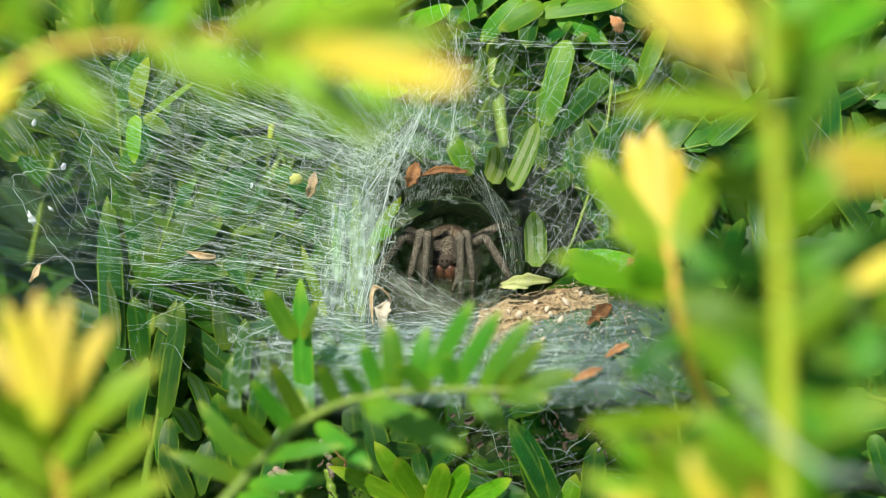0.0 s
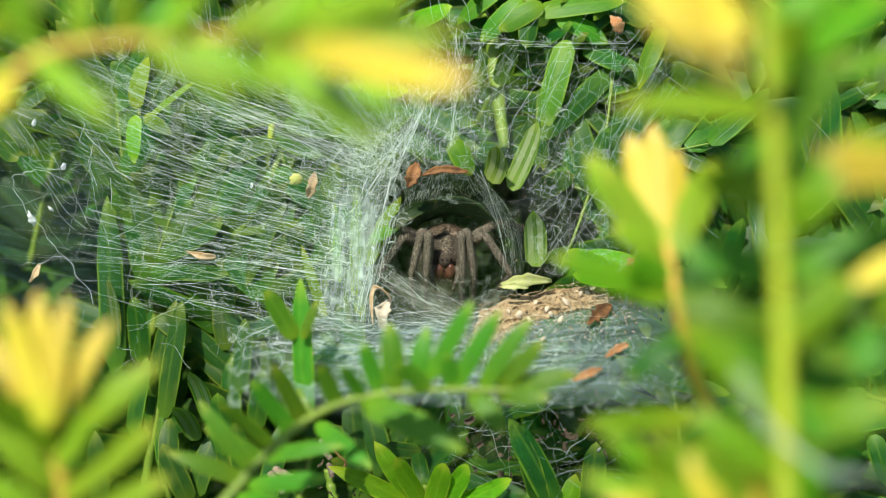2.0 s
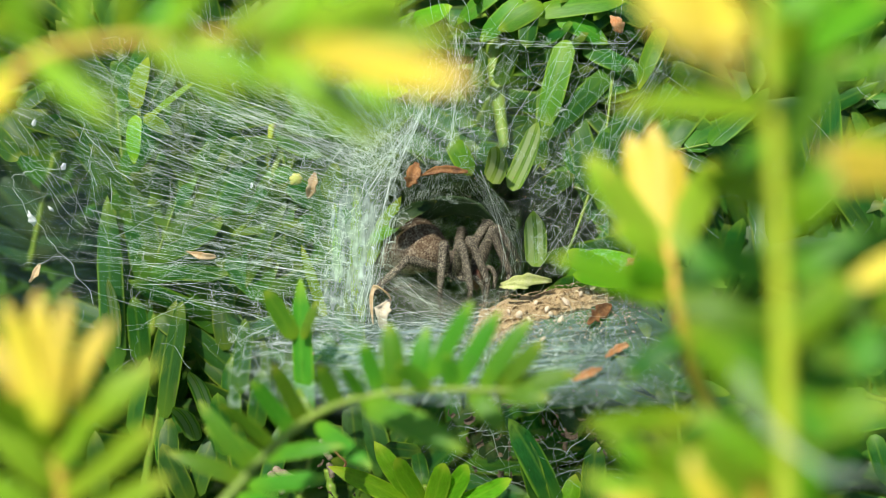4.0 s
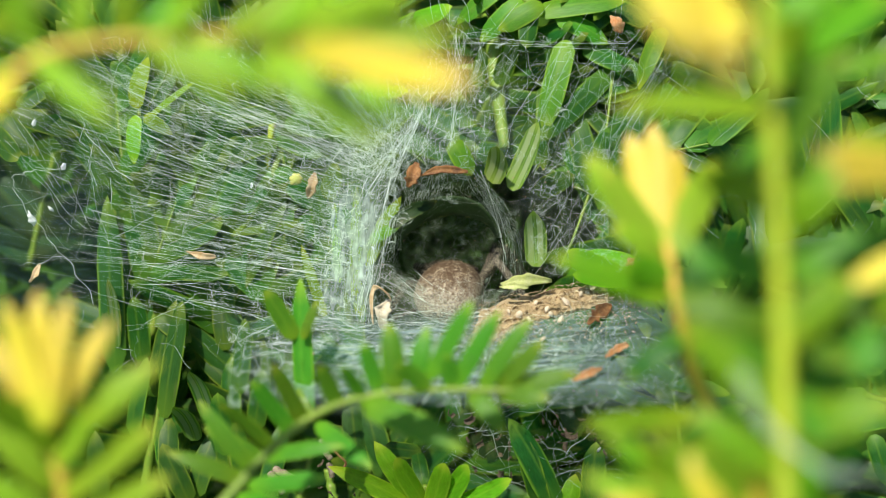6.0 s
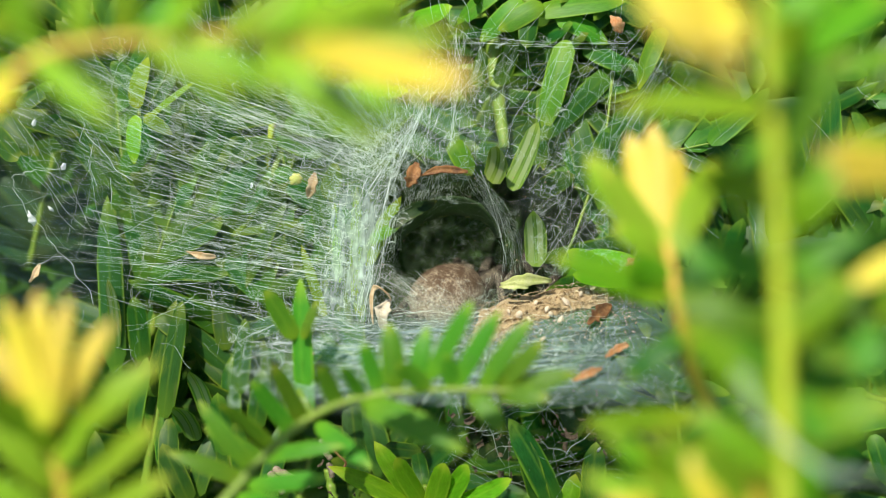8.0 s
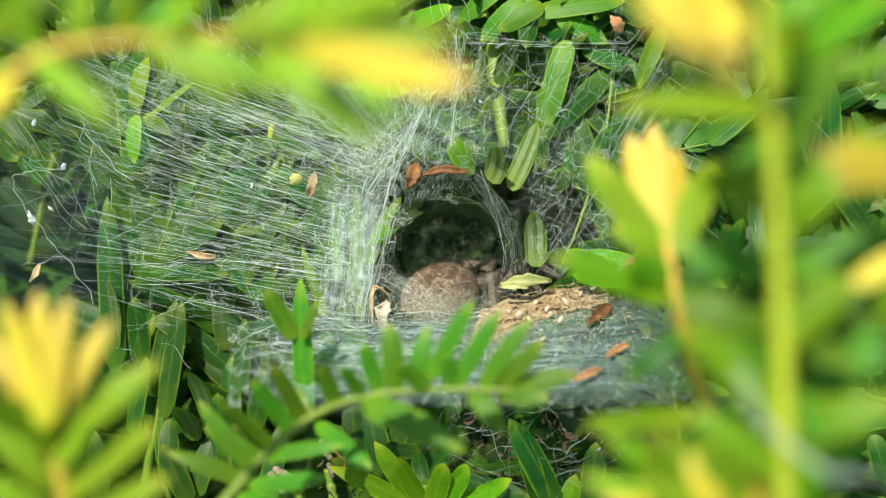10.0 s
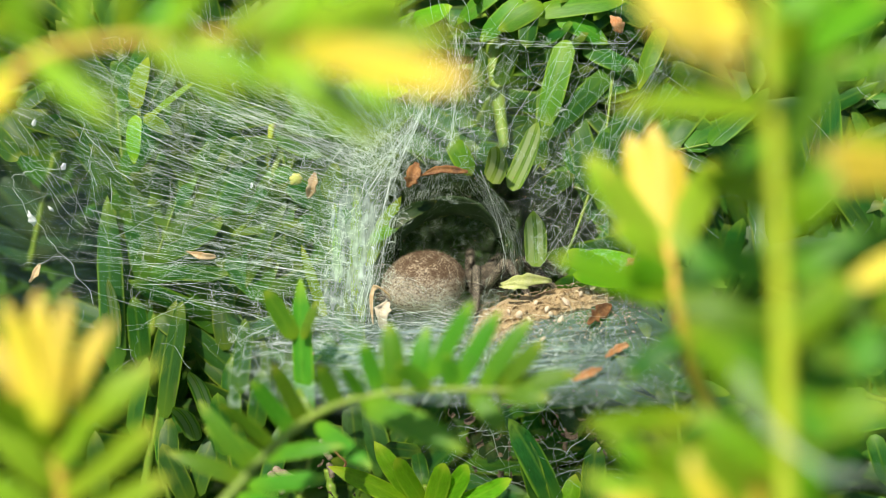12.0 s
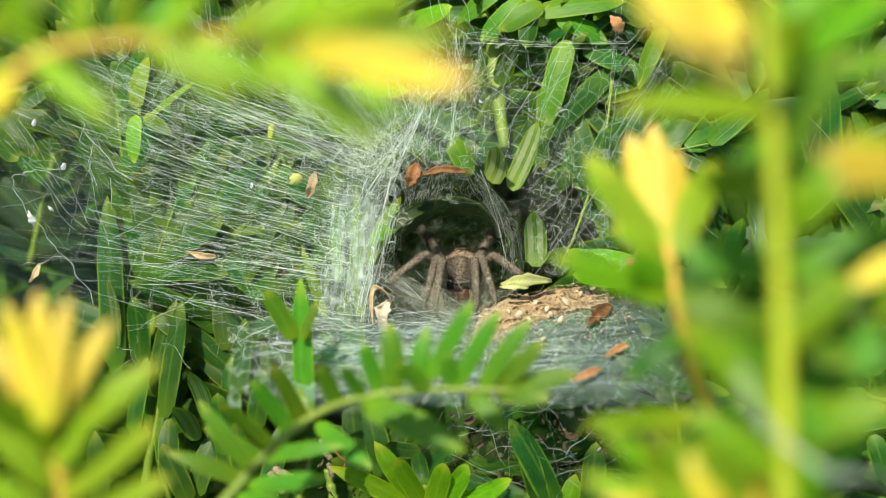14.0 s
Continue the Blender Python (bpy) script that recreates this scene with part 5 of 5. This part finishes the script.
lines = [strand(C(20, 315, 2), C(38, 352, 2), 5, 0.2) + strand(C(38, 352, 2), C(60, 392, 2), 4, 0.2) + strand(C(60, 392, 2), C(115, 455, 2), 5, 0.3), strand(C(20, 315, 2), C(62, 300, 2), 5, 0.2),
         strand(C(62, 300, 2), C(112, 295, 2), 4, 0.2), strand(C(115, 455, 2), C(165, 540, 1), 6, 0.3), strand(C(115, 455, 2), C(40, 470, 1), 6, 0.3), strand(C(150, 235, 2), C(235, 320, 2), 6, 0.3), strand(C(140, 200, 2), C(172, 330, 2), 6, 0.3)]
threads("beaded_strand", lines, (0.020, 0.028))


# ---- the spider; its own space: forward +y, up +z, millimetres ----
def fur_material(name, dark, mid, pale, scale, extra=None, rough=0.75, pale_at=0.56):
    n = Nodes(name)
    co = n.coords()
    f = n.noise(co, scale, 5.0, 0.7)
    g = n.noise(co, scale * 0.28, 3.0)
    h = n.noise(n.stretch(co, (1, 0.35, 1)), scale * 3.0, 2.0)
    col = n.mix(n.ramp(g, 0.35, 0.65), dark, mid)
    col = n.mix(n.ramp(f, pale_at - 0.04, pale_at + 0.06), col, pale)
    col = n.mix(n.math("MULTIPLY", n.ramp(h, 0.55, 0.7), 0.5), col, tuple(c * 0.5 for c in dark))
    if extra:
        col = extra(n, co, col)
    sh = n.bsdf(col, rough, n.bump(h, 0.6, 0.00012), 0.3)
    return n.done(sh)


def abdomen_marks(n, co, col):
    """Pale grey flanks, a brown back and a row of pale chevrons down it."""
    sep = n.node("SeparateXYZ", Vector=co)
    ax = n.math("ABSOLUTE", sep.outputs[0])
    flank = n.ramp(n.math("ADD", n.math("MULTIPLY", sep.outputs[2], -1.0), n.math("MULTIPLY", n.noise(co, 900.0), 0.002)), -0.0026, -0.0004)
    flank = n.math("MULTIPLY", flank, n.ramp(sep.outputs[1], -0.0012, -0.0032))
    col = n.mix(n.math("MULTIPLY", n.math("MULTIPLY", flank, n.ramp(n.noise(co, 3600.0, 5.0, 0.7), 0.42, 0.56)), 0.72), col, (0.58, 0.52, 0.43))
    wave = n.math("SINE", n.math("ADD", n.math("MULTIPLY", sep.outputs[1], 3600.0), n.math("MULTIPLY", ax, -2600.0)))
    chev = n.math("MULTIPLY", n.math("MULTIPLY", n.ramp(wave, 0.90, 0.99), n.ramp(ax, 0.0015, 0.0010)), n.ramp(sep.outputs[2], 0.0030, 0.0036))
    back = n.math("MULTIPLY", n.ramp(sep.outputs[2], 0.0, 0.0032), n.ramp(n.noise(co, 800.0, 6.0, 0.8), 0.40, 0.56))
    col = n.mix(n.math("MULTIPLY", back, 0.9), col, (0.065, 0.034, 0.016))
    return n.mix(n.math("MULTIPLY", n.math("MULTIPLY", chev, n.ramp(n.noise(co, 2200.0, 3.0), 0.46, 0.58)), 0.7), col, (0.56, 0.49, 0.37))


def carapace_marks(n, co, col):
    sep = n.node("SeparateXYZ", Vector=co)
    ax = n.math("ABSOLUTE", n.math("ADD", sep.outputs[0], n.math("MULTIPLY", n.math("SUBTRACT", n.noise(co, 700.0), 0.5), 0.0006)))
    col = n.mix(n.math("MULTIPLY", n.ramp(ax, 0.0008, 0.0003), n.math("MULTIPLY", n.ramp(n.noise(co, 3600.0, 4.0, 0.7), 0.46, 0.60), 0.6)), col, (0.34, 0.29, 0.21))
    return n.mix(n.math("MULTIPLY", n.ramp(sep.outputs[1], 0.0038, 0.0050), 0.9), col, (0.040, 0.028, 0.020))


leg_mat = fur_material("spider_leg_fur", (0.016, 0.012, 0.009), (0.050, 0.038, 0.027), (0.56, 0.50, 0.38), 9000.0, pale_at=0.55)
abdomen_mat = fur_material("spider_abdomen_fur", (0.035, 0.018, 0.009), (0.12, 0.07, 0.036), (0.46, 0.38, 0.27), 5400.0, abdomen_marks, pale_at=0.51)
carapace_mat = fur_material("spider_carapace_fur", (0.018, 0.014, 0.010), (0.048, 0.038, 0.027), (0.30, 0.26, 0.20), 6200.0, carapace_marks, pale_at=0.585)
jaw_mat = plain_material("spider_jaw", (0.13, 0.042, 0.022), (0.06, 0.020, 0.012), 1800.0, 0.32, (0.28, 0.10, 0.05), 0.6, 0.15)
lip_mat = plain_material("spider_mouth", (0.20, 0.07, 0.028), (0.12, 0.04, 0.02), 900.0, 0.4, (0.45, 0.25, 0.10), 0.5, 0.2)
eye_mat = plain_material("spider_eye", (0.012, 0.010, 0.010), (0.02, 0.016, 0.014), 500.0, 0.16, None, 1.0, 0.0)
hair_mat = plain_material("spider_bristle", (0.36, 0.28, 0.19), (0.20, 0.15, 0.10), 3000.0, 0.5, None, 0.4, 0.0)
MM = 0.001


def hairs(bm, spots, length, r, thick=0.018):
    """Fine bristles from (place, outward) pairs, millimetres."""
    for p, d in spots:
        d = (d + Vector((r.uniform(-.4, .4), r.uniform(-.4, .4), r.uniform(-.3, .3)))).normalized()
        a = d.orthogonal().normalized() * thick
        b = d.cross(a)
        tip = bm.verts.new((p + d * length * r.uniform(0.6, 1.2)) * MM)
        ring = [bm.verts.new((p + q) * MM) for q in (a, -a * 0.5 + b * 0.87, -a * 0.5 - b * 0.87)]
        for i in range(3):
            bm.faces.new((ring[i], ring[(i + 1) % 3], tip))


spider = tagged(new("spider"), "brown hairy funnel spider with speckled legs in its web", "spider")
srng = random.Random(5)


def body_part(name, centre, half, material, label, shape=None, fuzz=0, fuzz_len=0.5, seg=28, rings=20):
    bm = bmesh.new()
    ball(bm, [c * MM for c in centre], [h * MM for h in half], shape, seg, rings)
    spots = []
    if fuzz:
        bm.normal_update()
        vs = list(bm.verts)
        for _ in range(fuzz):
            v = srng.choice(vs)
            spots.append((v.co / MM + v.normal.orthogonal() * srng.uniform(-.3, .3), v.normal + Vector((0, -0.7, 0))))
    hairs(bm, spots, fuzz_len, srng)
    return part(name, bm, material, spider, label)


def head_shape(q, u):
    """Narrow towards the raised head, with a groove behind it."""
    s = max(0.0, u.y)
    q.x *= 1 - 0.42 * s ** 1.6
    q.z += MM * (0.35 * s - 0.25 * math.exp(-((u.y + 0.1) * 4) ** 2) * max(0, u.z))
    return q


def jaw_shape(q, u):
    """Swollen above, drawn in below."""
    q.x *= 1 - 0.35 * max(0, -u.z)
    q.y *= 1 - 0.30 * max(0, -u.z)
    return q


def abdomen_shape(q, u):
    """Widest behind the middle, pointed at the rear, flatter below."""
    q.x *= 1 + 0.12 * max(0, -u.y) - 0.25 * max(0, -u.y - 0.6)
    q.z *= 1.0 if u.z > 0 else 0.8
    q.z -= MM * 0.5 * max(0, -u.y) ** 2
    return q


body_part("carapace", (0, 2.7, 0.2), (2.3, 2.8, 1.3), carapace_mat, "grey-brown carapace with a pale band", head_shape, 700, 0.42)
abdomen = body_part("abdomen", (0, -4.6, 0.9), (3.75, 4.9, 3.6), abdomen_mat, "plump speckled brown abdomen with pale chevrons", abdomen_shape, 1500, 0.34, 44, 32)
body_part("sternum", (0, 2.6, -0.75), (1.3, 2.0, 0.5), carapace_mat, "")
body_part("mouthparts", (0, 4.7, -1.3), (1.0, 0.7, 0.7), lip_mat, "rust-brown mouthparts", None, 160, 0.4)
for s in (-1, 1):
    jaw = body_part("chelicera", (s * 0.64, 5.25, -0.75), (0.66, 0.60, 1.25), jaw_mat, "glossy dark red jaw", jaw_shape, 0, 0.35, 18, 14)
    bm = bmesh.new()
    fringe = []
    for _ in range(230):
        a, z = srng.uniform(-1.9, 1.9), srng.uniform(-1, 0.9)
        q = Vector((math.sin(a) * math.sqrt(1 - z * z), math.cos(a) * math.sqrt(1 - z * z), z))
        if srng.random() < 0.45 + 0.4 * abs(z):
            fringe.append((Vector((s * 0.64 + q.x * 0.64, 5.25 + q.y * 0.58, -0.75 + z * 1.2)), q + Vector((0, 0.1, -0.9))))
    hairs(bm, fringe, 0.42, srng, 0.016)
    part("jaw_hair", bm, hair_mat, jaw, "pale brown bristles on the jaw")
    bm = bmesh.new()
    pts = curve([Vector(p) * MM for p in ((s * 1.1, 4.5, -0.7), (s * 1.5, 5.6, 0.0), (s * 1.35, 6.4, -0.8), (s * 0.95, 6.5, -2.2))], 10)
    tube(bm, pts, [0.00034 - 0.000012 * i for i in range(11)])
    hairs(bm, [(p / MM, Vector((srng.uniform(-1, 1), srng.uniform(-1, 1), srng.uniform(-1, 1)))) for p in pts for _ in range(8)], 0.5, srng)
    part("palp", bm, leg_mat, spider, "short furry palp")
    bm = bmesh.new()
    tube(bm, [Vector((s * 0.45, -9.0, 0.0)) * MM, Vector((s * 0.55, -9.8, 0.1)) * MM, Vector((s * 0.7, -10.8, 0.35)) * MM], [0.0004, 0.0003, 0.0001])
    part("spinneret", bm, leg_mat, abdomen, "thin spinneret")
    for x, z, r in ((0.20, 0.74, 0.18), (0.56, 0.68, 0.15), (0.27, 1.10, 0.15), (0.72, 1.02, 0.15)):
        body_part("eye", (s * x, 5.28 - 0.35 * x - (0.25 if z > 1.1 else 0), z), (r, r, r), eye_mat, "shiny black eye", None, 0, 0, 10, 8)

FEMUR, SHIN, FOOT = 5.2, 5.3, 5.2


def leg_bar(length, r0, r1, r2, seed):
    """A leg joint along +y with bristles."""
    r = random.Random(seed)
    bm = bmesh.new()
    ys = [0, 0.06, 0.25, 0.55, 0.85, 0.97, 1.0]
    rs = [r0 * 0.7, r0, (r0 + r1) * 0.5, r1, (r1 + r2) * 0.5, r2, r2 * 0.6]
    tube(bm, [Vector((0, y * length, 0)) * MM for y in ys], [q * MM for q in rs], 10)
    spots = []
    for _ in range(300):
        y, a = r.uniform(0.03, 0.98), r.uniform(0, 6.28)
        q = Vector((math.cos(a), 0, math.sin(a)))
        spots.append((Vector((0, y * length, 0)) + q * (r0 + (r2 - r0) * y) * 0.9, q + Vector((0, 0.5, 0))))
    hairs(bm, spots, 0.5, r, 0.014)
    hairs(bm, spots[:8], 1.1, r, 0.03)
    return mesh_of("leg_joint", bm, leg_mat)


femur_mesh, shin_mesh, foot_mesh = leg_bar(FEMUR, 0.46, 0.57, 0.45, 1), leg_bar(SHIN, 0.46, 0.43, 0.29, 2), leg_bar(FOOT, 0.28, 0.19, 0.11, 3)
HIPS = [(s * x, y, -0.25) for s in (-1, 1) for x, y in ((1.7, 4.2), (1.95, 3.2), (1.9, 2.0), (1.5, 1.0))]
legs = []
for hip in HIPS:
    bm = bmesh.new()
    ball(bm, (0, 0, 0), (0.00062, 0.00062, 0.00055), None, 12, 8)
    coxa = part("leg", bm, leg_mat, spider, "grey-brown speckled bristly leg", Matrix.Translation(Vector(hip) * MM))
    legs.append((coxa, *[part(nm, me, leg_mat, coxa) for nm, me in (("femur", femur_mesh), ("tibia", shin_mesh), ("tarsus", foot_mesh))]))


def joint_pose(p, q):
    """A leg joint that lies from p to q (mm, the leg's space)."""
    return Matrix.Translation(p * MM) @ (q - p).to_track_quat("Y", "Z").to_matrix().to_4x4()


def leg_joints(foot, lift):
    """Three joints from the hip to the foot: the thigh lifted by so many degrees, the knee above."""
    flat = Vector((foot.x, foot.y, 0))
    out = flat.normalized()
    a = radians(lift)
    while True:
        knee = (out * math.cos(a) + Vector((0, 0, 1)) * math.sin(a)) * FEMUR
        gap = foot - knee
        if gap.length < (SHIN + FOOT) * 0.985 or a < -1.2:
            break
        a -= 0.06
    d = min(gap.length, (SHIN + FOOT) * 0.985)
    along = (SHIN ** 2 - FOOT ** 2 + d * d) / (2 * d)
    up = math.sqrt(max(SHIN ** 2 - along ** 2, 0.0))
    g = gap.normalized()
    bend = (out * 0.8 + Vector((0, 0, 1)))
    bend = (bend - g * bend.dot(g)).normalized()
    ankle = knee + g * along + bend * up
    return knee, ankle, knee + g * d


# feet in the spider's space, one side, leg 1 to leg 4, and the lift of each thigh
FRONT_STANCE = [(1.9, 6.6, -5.0, 80), (3.3, 6.0, -5.0, 72), (5.4, 5.0, -4.6, 52), (5.2, -0.5, -1.0, 18)]
SPREAD_STANCE = [(1.9, 6.8, -5.0, 82), (3.7, 6.0, -5.0, 70), (5.9, 4.0, -4.6, 62), (5.2, -1.0, -1.0, 16)]
SIDE_STANCE = [(2.6, 7.8, -2.8, 46), (3.6, 6.2, -2.9, 56), (3.7, 3.2, -2.9, 60), (4.2, -0.8, -2.6, 52)]
RISE_STANCE = [(2.7, 7.6, -2.8, 62), (3.8, 6.0, -2.9, 70), (3.8, 3.0, -2.9, 74), (4.3, -1.2, -2.6, 66)]
CROUCH_STANCE = [(2.1, 7.7, -2.4, 78), (3.2, 7.2, -2.6, 76), (5.2, 5.2, -0.6, 62), (3.4, -4.5, -3.5, -5)]
HEAD, BACK = Vector((0, 5.0, 0.3)), Vector((0, -4.6, 0.9))


def stance(ref, x, y, w, yaw, nose=0, roll=0):
    """The spider with its head or abdomen at a place of the chart; yaw 0 looks out, 90 to the chart's right."""
    rot = (Euler((0, 0, radians(180 + yaw))).to_matrix() @ Euler((radians(-nose), radians(roll), 0)).to_matrix()).to_4x4()
    return Matrix.Translation(C(x, y, w)) @ rot @ Matrix.Translation(-ref * MM)


def spider_rows():
    return [
        (0.0, stance(HEAD, 787, 470, -1, -4, 15), FRONT_STANCE, 84),
        (1.0, stance(HEAD, 787, 471, -1, -4, 15), FRONT_STANCE, 84),
        (1.5, stance(HEAD, 786, 469, -1, -2, 15), FRONT_STANCE, 84),
        (2.0, stance(HEAD, 787, 468, -1, 0, 15), FRONT_STANCE, 84),
        (2.5, stance(HEAD, 791, 464, -1, 0, 15), SPREAD_STANCE, 84),
        (3.0, stance(HEAD, 797, 461, -1, 2, 15), SPREAD_STANCE, 84),
        (3.2, stance(HEAD, 802, 462, -1, 4, 14), SPREAD_STANCE, 84),
        (3.8, stance(HEAD, 830, 470, 0, 40, 0), SPREAD_STANCE, 15),
        (4.6, stance(BACK, 715, 470, -1, 95, 0), RISE_STANCE, 0),
        (5.3, stance(BACK, 704, 468, 0, 118, -4), RISE_STANCE, 0),
        (5.5, stance(BACK, 748, 500, -1, 124, 0), RISE_STANCE, 0),
        (5.7, stance(BACK, 736, 486, -1, 118, 0), RISE_STANCE, 0),
        (5.9, stance(BACK, 768, 516, -1, 135, 6), SIDE_STANCE, 0),
        (6.0, stance(BACK, 796, 520, -2, 165, 8), SIDE_STANCE, 0),
        (6.2, stance(BACK, 803, 528, -2, 160, 8), SIDE_STANCE, 0),
        (6.5, stance(BACK, 805, 540, -2, 152, 8), SIDE_STANCE, 0),
        (7.0, stance(BACK, 795, 516, -1, 148, 4), SIDE_STANCE, 0),
        (7.5, stance(BACK, 792, 518, -1, 146, 4), SIDE_STANCE, 0),
        (8.0, stance(BACK, 793, 526, -1, 140, 4), SIDE_STANCE, 0),
        (8.2, stance(BACK, 790, 526, -1, 139, 4), SIDE_STANCE, 0),
        (9.2, stance(BACK, 784, 526, -1, 136, 4), SIDE_STANCE, 0),
        (10.3, stance(BACK, 780, 524, -1, 132, 4), SIDE_STANCE, 0),
        (10.8, stance(BACK, 780, 518, -1, 130, 4), SIDE_STANCE, 0),
        (11.0, stance(BACK, 780, 506, -1, 128, 2), SIDE_STANCE, 0),
        (11.5, stance(BACK, 764, 502, -1, 122, 2), SIDE_STANCE, 0),
        (12.0, stance(BACK, 750, 502, -1, 114, 2), SIDE_STANCE, 0),
        (12.5, stance(BACK, 748, 506, -1, 112, 2), RISE_STANCE, 0),
        (12.8, stance(BACK, 722, 500, -1, 100, 0), RISE_STANCE, 0),
        (13.0, stance(BACK, 728, 514, -1, 88, 2), RISE_STANCE, 0),
        (13.3, stance(HEAD, 864, 484, 0, 48, 0), FRONT_STANCE, 12),
        (13.5, stance(HEAD, 838, 478, -1, 12, 12), FRONT_STANCE, 78),
        (13.6, stance(HEAD, 830, 487, -1, 10, 12), FRONT_STANCE, 82),
        (13.7, stance(HEAD, 820, 502, -1, 6, 14), CROUCH_STANCE, 88),
        (13.8, stance(HEAD, 814, 508, -1, 2, 16), CROUCH_STANCE, 96),
        (14.0, stance(HEAD, 812, 511, -1, -2, 18), CROUCH_STANCE, 96),
    ]


def motions():
    """The spider waits, turns about in its funnel, and faces out again."""
    rows = spider_rows()
    walk(spider, [(t, m) for t, m, _, _ in rows])
    waist = Matrix.Translation(Vector((0, 0, 0.2)) * MM)
    walk(abdomen, [(t, waist @ Matrix.Rotation(radians(bow), 4, "X") @ waist.inverted()) for t, _, _, bow in rows])
    for k, (coxa, femur, tibia, tarsus) in enumerate(legs):
        side, i = (-1 if k < 4 else 1), k % 4
        keys = [[], [], []]
        for j, (t, m, feet, _) in enumerate(rows):
            x, y, z, lift = feet[i]
            if feet in (SIDE_STANCE, RISE_STANCE) and side < 0:
                lift -= 48
            step = 0.5 * math.sin(2.1 * j + 1.7 * k)
            foot = Vector((side * x + 0.4 * step, y + step, z)) - Vector(HIPS[k])
            knee, ankle, end = leg_joints(foot, lift + 5 * step)
            hip = Vector((0, 0, 0))
            for key, p, q in zip(keys, (hip, knee, ankle), (knee, ankle, end)):
                key.append((t, joint_pose(p, q)))
        for joint, key in zip((femur, tibia, tarsus), keys):
            walk(joint, key)


motions()
